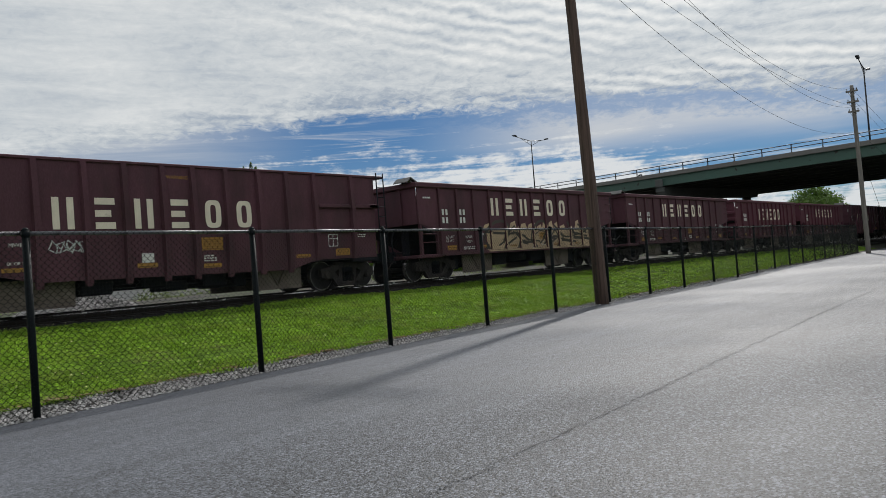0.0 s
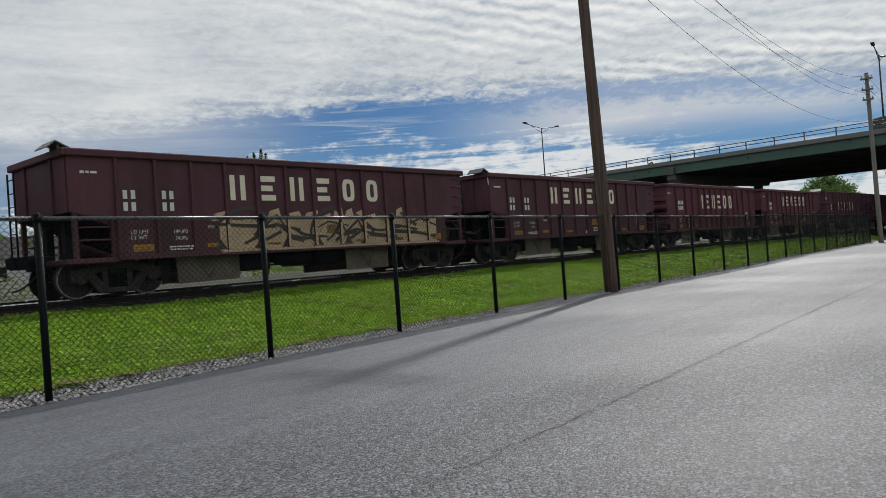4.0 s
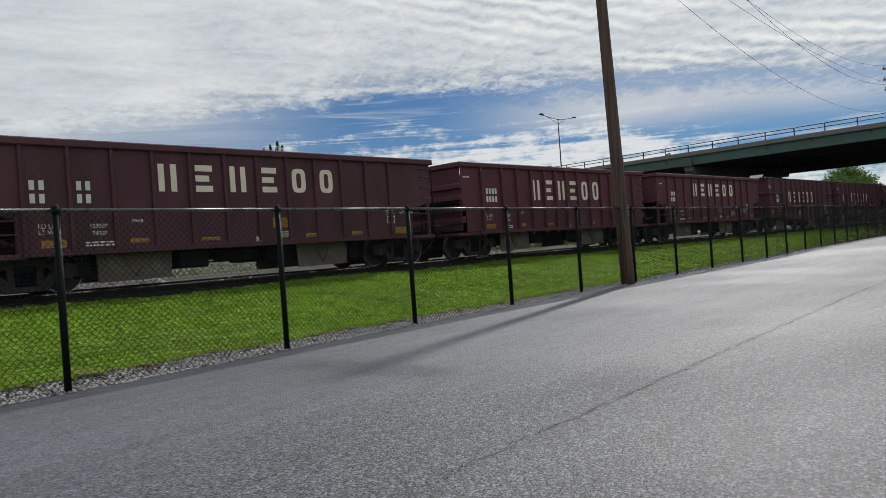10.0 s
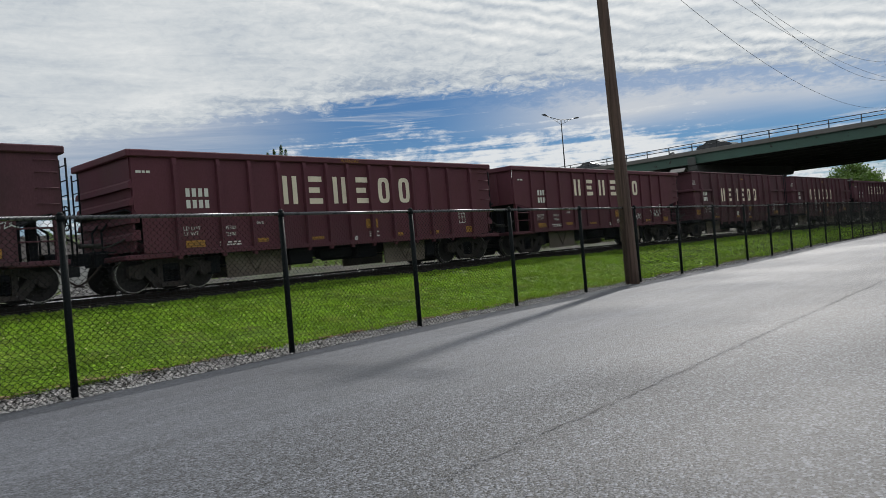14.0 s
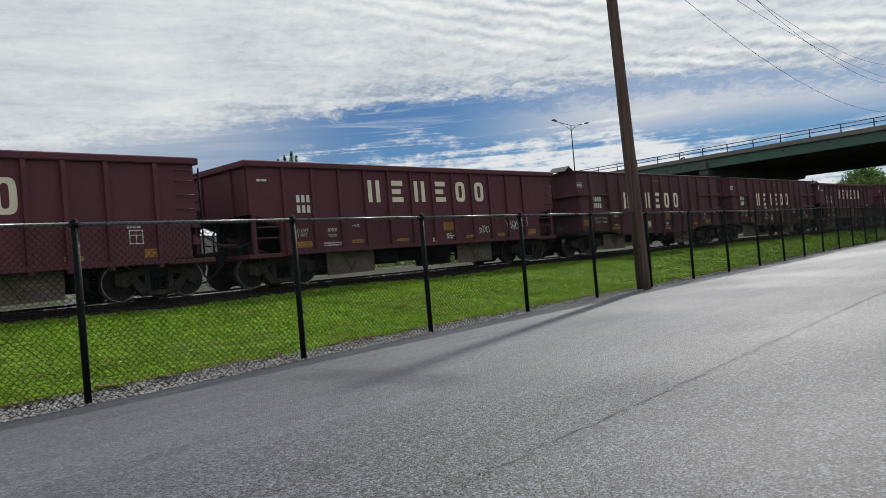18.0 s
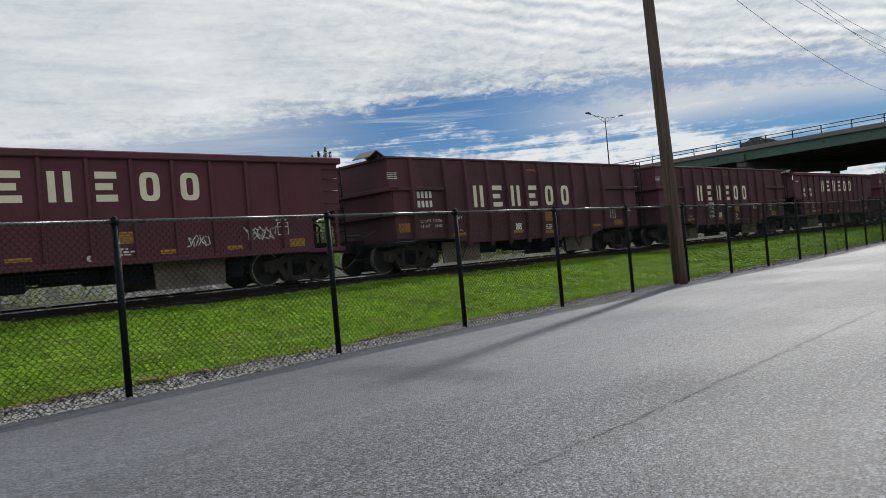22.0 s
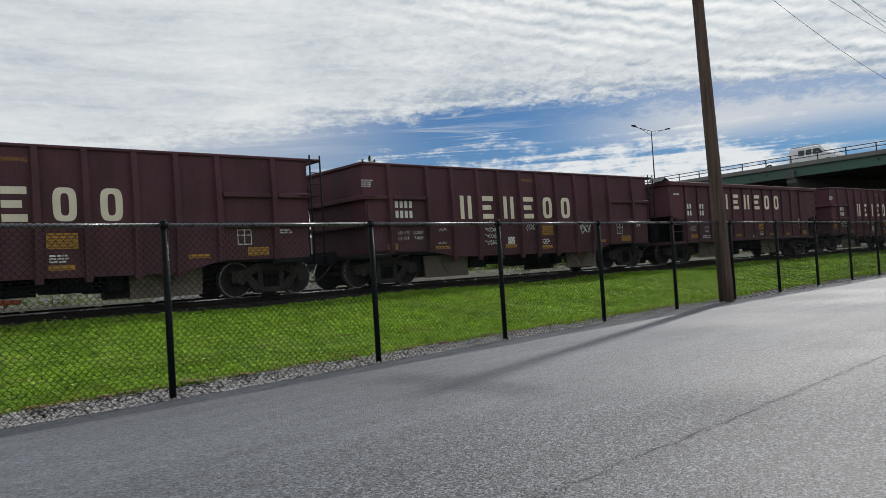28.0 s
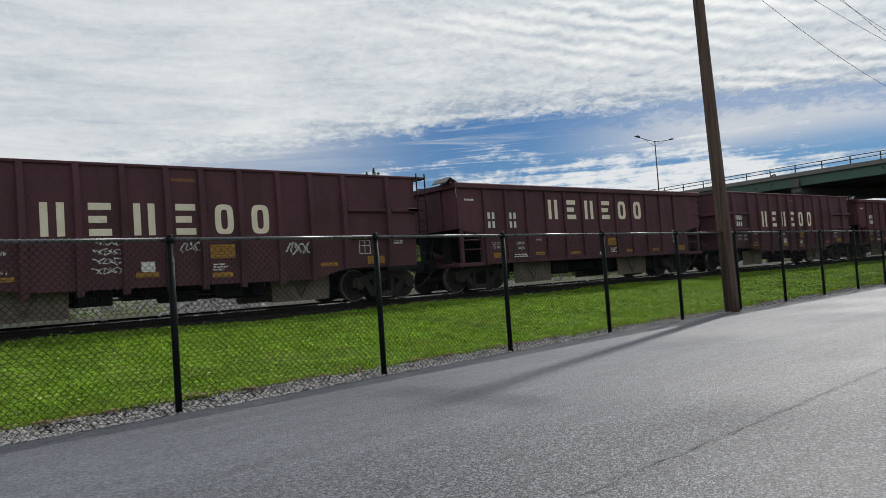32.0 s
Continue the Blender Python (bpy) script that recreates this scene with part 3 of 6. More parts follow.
def sheet(rows, xs=XS):
    """A sheet from functions of x that give (y, z), one for each line along it."""
    g = Geo()
    v = [(x, *r(x)) for r in rows for x in xs]
    n = len(xs)
    g.add(v, [(j * n + i, j * n + i + 1, (j + 1) * n + i + 1, (j + 1) * n + i) for j in range(len(rows) - 1) for i in range(n - 1)])
    return g


solid("ground", sheet([lambda x: (-900, -0.3), lambda x: (-120, -0.3), lambda x: (7.2, -0.12 + 0.9 * rise(x)), lambda x: (9.2, -0.12 + 0.9 * rise(x)),
                       lambda x: (max(9.6, yface(x) - 0.6), 0.30), lambda x: (max(10.5, yface(x) + 0.2), 0.52),
                       lambda x: (yface(x) + 5, 0.62), lambda x: (yface(x) + 7.5, 0.98 + 0.12 * math.sin(x)), lambda x: (yface(x) + 10, 0.85), lambda x: (60, 0.7), lambda x: (900, 0.7)]), M["dirt"],
      "dry earth and thin weeds of the yard behind the track", "ground", "structure")
AX = [-60, -20, 0, 4, 8, 11, 15, 20, 27, 30, 33, 36, 39, 42, 60, 75, 95, 120]
solid("asphalt", sheet([lambda x: (-70, rise(x) - 0.02), lambda x: (-10, rise(x)), lambda x: (3, rise(x)), lambda x: (7.2, rise(x)), lambda x: (edge(x), rise(x) + dip(x)), lambda x: (edge(x) + 0.02, rise(x) + dip(x) - 0.06)], AX), M["asphalt"],
      "grey asphalt lot with coarse worn aggregate", "asphalt", "structure")


def seam():
    g = Geo()
    rnd = random.Random(4)
    pts, x, y = [], -2.0, 2.96
    while x < 60:
        pts.append((x, y + rnd.uniform(-0.022, 0.022), rnd.uniform(0.001, 0.0045) * (1 if rnd.random() < 0.6 else 0.15)))
        x += rnd.uniform(0.06, 0.2)
        y += rnd.uniform(-0.006, 0.004)
    for a, b in zip(pts, pts[1:]):
        g.add([(a[0], a[1] - a[2], 0.004 + rise(a[0])), (b[0], b[1] - b[2], 0.004 + rise(b[0])), (b[0], b[1] + b[2], 0.004 + rise(b[0])), (a[0], a[1] + a[2], 0.004 + rise(a[0]))], [(0, 1, 2, 3)])
    for x0, y0, x1, y1 in ((5.0, 2.66, 5.21, 2.26), (5.42, 1.82, 5.62, 1.42)):
        n = 14
        line = [(x0 + (x1 - x0) * k / n + rnd.uniform(-0.012, 0.012), y0 + (y1 - y0) * k / n + rnd.uniform(-0.015, 0.015), rnd.uniform(0.0005, 0.003)) for k in range(n + 1)]
        for a, b in zip(line, line[1:]):
            g.add([(a[0], a[1] - a[2], 0.004), (b[0], b[1] - b[2], 0.004), (b[0], b[1] + b[2], 0.004), (a[0], a[1] + a[2], 0.004)], [(0, 1, 2, 3)])
    # crumbled chips along the joint
    for i in range(5200):
        p = pts[int((len(pts) - 1) * rnd.random() ** 1.6)]
        x, y, s = p[0] + rnd.uniform(-0.1, 0.1), p[1] + rnd.gauss(0, 0.022), rnd.uniform(0.003, 0.009)
        t = rnd.uniform(0, 1.57)
        g.add([(x + s * math.cos(t + 1.57 * k), y + s * math.sin(t + 1.57 * k), 0.005 + rise(x)) for k in range(4)], [(0, 1, 2, 3)])
    solid("pavement_seam", g, M["seam"], "dark crumbling joint running along the asphalt lot", "crack", "structure")


seam()

GX = [-60, -20, -5, 0, 4, 8, 11, 13, 16, 20, 25, 28, 31, 34, 37, 40, 43, 50, 60, 75]


def grass_y(x, f):
    return 9.42 + (max(9.7, yface(x) - 0.42) - 9.42) * f


def grass_z(f):
    return 0.045 + 0.655 * (f ** 1.12)


def grass_top(x, f):
    return grass_z(f) + rise(x) * (1 - f) + 0.03 * math.sin(x * 0.7 + 5 * f) * min(1, 4 * f)


solid("grass_verge", sheet([(lambda f: lambda x: (grass_y(x, f), grass_top(x, f)))(f) for f in (0, .1, .25, .4, .55, .7, .85, 1)], GX),
      M["soil"], "mown green grass bank rising from the fence to the track", "grass", "structure")
solid("gravel_strip", sheet([lambda x: (edge(x) - 0.06, rise(x) + dip(x) - 0.03), lambda x: (edge(x) + 0.025, rise(x) + dip(x) + 0.004), lambda x: (9.06, rise(x) + dip(x) + 0.008), lambda x: (9.7, rise(x) + 0.05)], GX), M["gravelbed"],
      "strip of grey gravel under the chain-link fence", "gravel", "structure")


def far_y(x, d):
    return 16.2 + SLOPE * (x - 10) + d


TX2 = [-200, -60, 0, 30, 60, 105, 200, 320]
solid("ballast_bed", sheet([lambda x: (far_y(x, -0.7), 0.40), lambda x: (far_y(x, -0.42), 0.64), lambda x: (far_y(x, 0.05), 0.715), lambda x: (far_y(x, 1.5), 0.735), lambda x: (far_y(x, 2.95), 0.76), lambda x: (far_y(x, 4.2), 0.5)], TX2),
      M["ballast"], "crushed-stone bed of the railway track, coloured near-black for the train shade", "ballast", "structure")

# ---------------- the track ----------------
YAW = math.degrees(math.atan(SLOPE))
T0 = Vector((10, 17.7, 0.912))     # a point of the track's centre line, at rail height
TD = Vector((math.cos(radians(YAW)), math.sin(radians(YAW)), 0))


def on_track(s, y=0.0, z=0.0):
    return Matrix.Translation(T0 + TD * s) @ pose(0, y, z, 0, 0, YAW)


def track():
    t = thing("railway_track", "standard-gauge railway track of steel rails on dark timber ties", "track", on_track(0))
    for y in (-0.7525, 0.7525):
        g = Geo()
        prof = [(-0.07, -0.17), (0.07, -0.17), (0.07, -0.15), (0.012, -0.13), (0.012, -0.045), (0.036, -0.035), (0.036, -0.006), (-0.036, -0.006), (-0.036, -0.035), (-0.012, -0.045), (-0.012, -0.13), (-0.07, -0.15)]
        up = 0.022 if y > 0 else 0.0      # the far rail is canted a little
        g.poly([(y + a, b + up) for a, b in prof], -210, 310, "x")
        r = part("rail", g, M["rail"], t, "rusty steel rail")
        part("polished_edge", Geo().poly([(y - 0.0365, up - 0.020), (y - 0.0395, up - 0.018), (y - 0.030, up + 0.003), (y - 0.024, up + 0.003)], -210, 310, "x"), M["railtop"], r, "bright polished rail edge")
        part("running_surface", Geo().box(-210, y - 0.022, up - 0.006, 310, y + 0.034, up + 0.002), M["railtop"], r, "bright polished rail head")
    me = Geo().box(-0.115, -1.3, -0.26, 0.115, 1.3, -0.165, 0.012).mesh("tie")
    me.materials.append(M["tie"])
    for i in range(200):
        o = part("tie", me, M["tie"], t)
        o.location = (-16 + 0.5 * i, 0, 0)
    g = Geo()
    for i in range(400):
        x = 84.5 + 0.5 * i
        g.box(x - 0.115, -1.3, -0.26, x + 0.115, 1.3, -0.165)
    for i in range(80):
        x = -16.5 - 0.5 * i
        g.box(x - 0.115, -1.3, -0.26, x + 0.115, 1.3, -0.165)
    tagged(part("far_tie", g, M["tie"], t), kind="stuff")


track()

# ---------------- railway cars ----------------
L2, HW = 6.675, 1.5               # half the body's length, half its width


def wheelset_mesh():
    g = Geo()
    for s in (-1, 1):
        y = 0.7525 * s
        g.disc((0, y, 0), 0.425, 0.13, "y", 28)
        g.disc((0, y - 0.075 * s, 0), 0.452, 0.03, "y", 28)
        g.disc((0, y + 0.072 * s, 0), 0.15, 0.05, "y", 14)
        for k in range(5):
            a = 2 * math.pi * k / 5
            g.tube((0.26 * math.cos(a), y + 0.06 * s, 0.26 * math.sin(a)), (0.26 * math.cos(a), y + 0.074 * s, 0.26 * math.sin(a)), 0.045, 0.03, 8)
    g.tube((0, -1.05, 0), (0, 1.05, 0), 0.075, seg=10)
    plain = len(g.f)
    for s in (-1, 1):
        n = 28
        y0, y1 = 0.7525 * s - 0.06, 0.7525 * s + 0.06
        v = [(0.4275 * math.cos(2 * math.pi * i / n), y, 0.4275 * math.sin(2 * math.pi * i / n)) for y in (y0, y1) for i in range(n)]
        g.add(v, [(i, (i + 1) % n, n + (i + 1) % n, n + i) for i in range(n)], True)
        for yy in (0.7525 * s - 0.068, 0.7525 * s + 0.068):
            v = [(r * math.cos(2 * math.pi * i / n), yy, r * math.sin(2 * math.pi * i / n)) for r in (0.408, 0.4275) for i in range(n)]
            g.add(v, [(i, (i + 1) % n, n + (i + 1) % n, n + i) for i in range(n)])
    me = g.mesh("wheelset")
    me.materials.append(M["wheel"])
    me.materials.append(M["tread"])
    me.polygons.foreach_set("material_index", [0] * plain + [1] * (len(g.f) - plain))
    return me


WHEELSET = wheelset_mesh()
WHEEL_R, AXLE = 0.4275, 0.83


def sideframe(s):
    """A cast truck side: an arch over two axle boxes, with a spring nest in its window."""
    y0, y1 = (0.93, 1.09) if s > 0 else (-1.09, -0.93)
    g = Geo()
    q = 0.925
    arch = [(-1.13, 0.36), (-1.13, 0.62), (-0.72, 0.68), (-0.42, 0.80), (0, 0.80), (0, 0.66), (-0.40, 0.60), (-0.60, 0.50), (-0.93, 0.50), (-0.98, 0.36)]
    strut = [(-0.82, 0.52), (-0.58, 0.52), (-0.30, 0.24), (-0.30, 0.10), (-0.48, 0.10)]
    for m in (1, -1):
        g.poly([(m * q * a, b) for a, b in arch], y0, y1)
        g.poly([(m * q * a, b) for a, b in strut], y0, y1)
    g.box(-0.44, y0, 0.08, 0.44, y1, 0.21, 0.02)
    g.box(-0.35, y0 + 0.02, 0.20, -0.22, y1 - 0.02, 0.66)
    g.box(0.22, y0 + 0.02, 0.20, 0.35, y1 - 0.02, 0.66)
    for x in (-AXLE, AXLE):
        g.tube((x, y0 - 0.02, 0.43), (x, y1 + (0.07 if s > 0 else -0.0), 0.43), 0.13, seg=14)
        g.tube((x, y0 - (0.07 if s < 0 else 0), 0.43), (x, y1, 0.43), 0.12, seg=14)
    return g


def spring_mesh():
    """One coil of the spring nest."""
    pts = [(0.058 * math.cos(k * 0.785), 0.058 * math.sin(k * 0.785), 0.2 + 0.32 * k / 40) for k in range(41)]
    me = Geo().cable(pts, 0.016, 5).mesh("spring")
    me.materials.append(M["under"])
    return me


SPRING = spring_mesh()


def bogie(car, x):
    b = part("bogie", Geo().box(-0.2, -1.08, 0.50, 0.2, 1.08, 0.66, 0.03).tube((0, 0, 0.6), (0, 0, 0.74), 0.2, seg=16), M["under"], car, "grimy cast-steel truck with roller bearings")
    b.location = (x, 0, -0.058)
    for s in (-1, 1):
        part("side_frame", sideframe(s), M["truck"], b)
        for dx in (-0.15, 0.0, 0.15):
            part("spring", SPRING, M["under"], b).location = (dx, 1.01 * s, 0)
        part("brake_beam", Geo().box(s * 0.42 - 0.03, -0.7, 0.34, s * 0.42 + 0.03, 0.7, 0.42), M["under"], b)
    part("brake_rigging", Geo().poly([(-0.44, 0.30), (-0.40, 0.60), (0.40, 0.60), (0.44, 0.30), (0.30, 0.22), (-0.30, 0.22)], -0.62, 0.62), M["under"], b)
    for dx in (-AXLE, AXLE):
        w = part("wheelset", WHEELSET, M["wheel"], b)
        w.location = (dx, 0, 0.43)


def coupler(car, s):
    g = Geo().box(min(s * 6.55, s * 7.12), -0.09, 0.72, max(s * 6.55, s * 7.12), 0.09, 0.92, 0.02)
    g.poly([(s * 7.0, -0.16), (s * 7.26, -0.2), (s * 7.38, -0.06), (s * 7.22, 0.02), (s * 7.3, 0.16), (s * 7.06, 0.2)], 0.68, 0.96, "z")
    g.box(min(s * 6.98, s * 7.44), -0.13, 0.70, max(s * 6.98, s * 7.44), 0.02, 0.94, 0.03)
    g.box(min(s * 6.6, s * 6.92), -0.32, 0.62, max(s * 6.6, s * 6.92), 0.32, 0.99, 0.02)
    part("coupler", g, M["under"], car, "black knuckle coupler")
    pts = []
    for i in range(11):
        u = i / 10
        pts.append((s * (6.80 + 0.625 * u), -0.34 + 0.1 * u, 0.66 - 0.46 * math.sin(math.pi * u * 0.5)))
    part("air_hose", Geo().cable(pts, 0.024, 8), M["rustyhose"], car, "drooping rust-brown air hose")


def ladder(car, x, y, z0, z1, w, axis, mat, lean=0.0, n=None):
    """Two stiles with rungs; axis says along which way it is wide."""
    g = Geo()
    n = n or int((z1 - z0) / 0.33)
    p = (w / 2, 0) if axis == "x" else (0, w / 2)
    for s in (-1, 1):
        g.tube((x + s * p[0], y + s * p[1], z0), (x + s * p[0] + lean, y + s * p[1], z1), 0.022, seg=6)
    for i in range(n):
        z = z0 + (i + 0.5) * (z1 - z0) / n
        g.tube((x - p[0], y - p[1], z), (x + p[0], y + p[1], z), 0.014, seg=6)
    return part("ladder", g, mat, car, "steel grab-iron ladder")


def grabs(car, x, y, zs, w, mat):
    for z in zs:
        s = -1 if y < 0 else 1
        g = Geo().path([(x - w / 2, y, z), (x - w / 2, y + s * 0.06, z), (x + w / 2, y + s * 0.06, z), (x + w / 2, y, z)], 0.012)
        part("grab_iron", g, mat, car)


def hand_brake(car, x, y, z):
    """A spoked brake wheel on a gear box at the end of the car."""
    box = part("brake_gear", Geo().box(x - 0.16, y - 0.11, z - 0.2, x - 0.03, y + 0.11, z + 0.16, 0.02), M["under"], car)
    n, r = 20, 0.27
    ring = [(x, y + r * math.cos(2 * math.pi * k / n), z + r * math.sin(2 * math.pi * k / n)) for k in range(n + 1)]
    g = Geo().cable(ring, 0.016, 6).tube((x - 0.08, y, z), (x + 0.02, y, z), 0.04, seg=10)
    for k in range(5):
        a = 2 * math.pi * k / 5 + 0.3
        g.tube((x, y, z), (x, y + r * math.cos(a), z + r * math.sin(a)), 0.011, seg=5)
    part("brake_wheel", g, M["under"], box, "spoked hand-brake wheel")


LOW_RIBS = [-5.57 + 0.94 * i for i in range(12)]
END_RIBS = [-5.43, -4.27, -3.38, -2.49, -1.64, -0.88, -0.11, 0.73, 1.61, 2.52, 3.29, 4.18, 5.3]
TALL_RIBS = [-5.60, -4.23, -3.29, -2.25, -1.33, -0.38, 0.42, 1.36, 2.37, 3.28, 4.26, 5.69]


def low_car(name, mat, label, flap, louvred):
    """A ballast gondola with a heavy top chord, thin side stakes and open corner platforms."""
    car = thing(name, label, "railway car", group="cars of the ballast train")
    top, sill = 3.23, 0.84
    short, trim = (0.17, -0.33) if louvred else (0.0, 0.0)      # the corrugated car is shorter at both ends
    for s in (-1, 1):
        y0, y1 = (HW - 0.03, HW) if s > 0 else (-HW, -HW + 0.03)
        cut0, cut1 = (-5.62, 5.62) if not louvred else (-6.45 + short, 6.45 + trim)
        g = Geo().poly([(-6.62 + short, 3.1), (-6.62 + short, 1.84), (cut0, 1.66), (cut0, sill), (cut1, sill), (cut1, 1.66), (6.62 + trim, 1.84), (6.62 + trim, 3.1)], y0, y1)
        part("side_panel", g, mat, car)
        if louvred:
            me = Geo()
            v = []
            for z, k, w in ((0.66, 0.6, 0.06), (1.0, 1.0, 0.065), (2.9, 0.9, 0.06), (3.06, 0.6, 0.06)):
                v += [(-w, s * 0.002, z), (-w * 0.85, s * (0.002 + 0.11 * k), z), (w * 0.85, s * (0.002 + 0.11 * k), z), (w, s * 0.002, z)]
            f = [(4 * i + j, 4 * i + (j + 1) % 4, 4 * i + 4 + (j + 1) % 4, 4 * i + 4 + j) for i in range(3) for j in range(4)] + [(3, 2, 1, 0), (12, 13, 14, 15)]
            me = me.add(v, f if s < 0 else [q[::-1] for q in f]).mesh("side_stake")
        else:
            me = Geo().box(-0.04, -0.075 if s < 0 else 0.002, sill + 0.03, 0.04, -0.002 if s < 0 else 0.075, 3.06, 0.012).mesh("side_stake")
        me.materials.append(mat)
        for x in END_RIBS if louvred else LOW_RIBS:
            o = part("side_stake", me, mat, car)
            o.location = (x, s * HW, 0)
        g = Geo().box(-L2 + short, min(s * 1.44, s * 1.59), 3.06, L2 + trim, max(s * 1.44, s * 1.59), top, 0.025)
        part("top_chord", g, mat, car)
        g = Geo().box(-5.62, min(s * 1.42, s * 1.585), sill - 0.1, 5.62, max(s * 1.42, s * 1.585), sill + 0.02, 0.01)
        part("side_sill", g, mat, car)
        # corner posts and the small platforms they frame
        for e in (-1, 1):
            if louvred:
                continue
            g = Geo()
            for x in (5.66, 6.5):
                g.box(e * x - 0.05, s * 1.43 - 0.05, 0.8, e * x + 0.05, s * 1.43 + 0.05, 1.86)
            g.path([(e * 5.66, s * 1.46, 1.22), (e * 6.5, s * 1.46, 1.22)], 0.02)
            g.path([(e * 5.66, s * 1.46, 1.5), (e * 6.5, s * 1.46, 1.5)], 0.02)
            part("corner_frame", g, mat, car)
        for x0, x1 in ((-3.95, -2.15), (1.55, 3.35)):
            g = Geo().poly([(x0, 0.74), (x1, 0.74), (x1 - 0.03, 0.12), (x0 + 0.03, 0.10)], s * 1.02 - 0.02, s * 1.02 + 0.02)
            p = part("chute_door", g, M["plate"], car, "dust-grey steel discharge chute plate")
            xm = (x0 + x1) / 2
            part("brace", Geo().path([(xm - 0.3, s * 1.05, 0.7), (xm, s * 1.05, 0.2), (xm + 0.3, s * 1.05, 0.7)], 0.03), M["plate"], p)
    for e in (-1, 1):
        k = short if e < 0 else trim
        x0, x1 = (e * 6.60 + k, e * 6.64 + k) if e > 0 else (e * 6.64 + k, e * 6.60 + k)
        part("end_panel", Geo().box(x0, -1.44, 0.9 if louvred else 1.84, x1, 1.44, 3.08), mat, car)
        part("end_chord", Geo().box(min(e * 6.58, e * 6.74) + k, -1.58, 3.06, max(e * 6.58, e * 6.74) + k, 1.58, top, 0.025), mat, car)
        # the sheet's near-black includes the shade behind the corner platform
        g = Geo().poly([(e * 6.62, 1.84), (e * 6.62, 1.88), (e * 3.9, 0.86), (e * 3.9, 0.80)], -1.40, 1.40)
        part("slope_sheet", g, M["under"], car, "sloping hopper floor, near-black to stand for shade")
        part("end_platform", Geo().box(min(e * 5.5, e * 6.72), -1.5, 0.70, max(e * 5.5, e * 6.72), 1.5, 0.82, 0.02), mat, car)
        for y in () if louvred else (-0.75, 0.75):
            part("end_stake", Geo().box(min(e * 6.64, e * 6.69), y - 0.05, 1.86, max(e * 6.64, e * 6.69), y + 0.05, 3.06, 0.01), mat, car)
        for y in (-0.52, 0.52):
            part("end_post", Geo().box(e * 6.3 - 0.09, y - 0.1, 0.8, e * 6.3 + 0.09, y + 0.1, 2.0), M["under"], car)
        coupler(car, e)
        bogie(car, e * 5.45)
        ladder(car, e * 6.80 + k, -e * 1.22, 0.75, 3.0, 0.38, "y", M["under"], n=7)
        part("uncoupling_lever", Geo().path([(e * 6.86, -1.35, 0.92), (e * 6.86, -0.4, 0.92), (e * 7.0, -0.25, 0.98)], 0.014), M["under"], car)
        for y in (-0.3, 0.22):
            part("end_pipe", Geo().path([(e * 6.72, y, 0.78), (e * 6.72, y, 1.45), (e * 6.45, y + 0.15, 1.7)], 0.025), M["under"], car)
        grabs(car, e * 6.35 + k, -e * HW, (2.0, 2.33, 2.66, 2.92), 0.42, mat)
        if e > 0:
            part("jumper_cable", Geo().cable([(6.5 + 0.165 * k, -1.1, 1.5 - 0.42 * math.sin(math.pi * k / 10 * 0.86) - 0.008 * k) for k in range(11)], 0.022, 6).tube((7.05, -1.1, 1.09), (7.55, -1.1, 1.09), 0.045, seg=8), M["hose"], car, "slack black jumper cable to the next car")
    if louvred:
        for z in (1.15, 1.55, 1.95, 2.35):
            for e in (-1, 1):
                k = short if e < 0 else trim
                g = Geo().poly([(e * 6.72 + k, z), (e * 6.70 + k, z + 0.13), (e * 6.58 + k, z + 0.24), (e * 6.50 + k, z + 0.22), (e * 6.50 + k, z)], -1.49, 1.49)
                part("end_corrugation", g, mat, car)
    hand_brake(car, 6.86 + trim, -1.02, 1.72)
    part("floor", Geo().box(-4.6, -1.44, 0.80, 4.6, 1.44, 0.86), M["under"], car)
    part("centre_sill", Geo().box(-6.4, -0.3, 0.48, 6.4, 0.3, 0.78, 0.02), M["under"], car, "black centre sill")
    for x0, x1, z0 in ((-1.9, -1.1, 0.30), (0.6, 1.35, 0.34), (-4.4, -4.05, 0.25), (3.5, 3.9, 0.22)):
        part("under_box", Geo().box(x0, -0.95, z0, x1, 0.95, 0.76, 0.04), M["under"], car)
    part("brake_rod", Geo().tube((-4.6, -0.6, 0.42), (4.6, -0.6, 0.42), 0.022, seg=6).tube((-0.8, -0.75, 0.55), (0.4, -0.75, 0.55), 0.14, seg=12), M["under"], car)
    if flap:
        g = Geo().add([(-6.98, -1.45, 3.25), (-6.80, -1.45, 3.40), (-6.80, -0.8, 3.40), (-6.98, -0.8, 3.25), (-6.98, -1.45, 3.22), (-6.80, -1.45, 3.37), (-6.80, -0.8, 3.37), (-6.98, -0.8, 3.22),
                       (-6.50, -1.45, 3.26), (-6.50, -0.8, 3.26), (-6.50, -1.45, 3.23), (-6.50, -0.8, 3.23)],
                      [(0, 1, 2, 3), (7, 6, 5, 4), (1, 8, 9, 2), (6, 11, 10, 5), (0, 4, 5, 1), (1, 5, 10, 8), (2, 6, 7, 3), (9, 11, 6, 2), (3, 7, 4, 0), (8, 10, 11, 9)])
        g.box(-6.72, -1.35, 3.2, -6.66, -1.29, 3.33).box(-6.72, -0.96, 3.2, -6.66, -0.9, 3.33)
        part("roof_flap", g, M["flap"], car, "bent sheet-metal hood on the end chord")
    return car


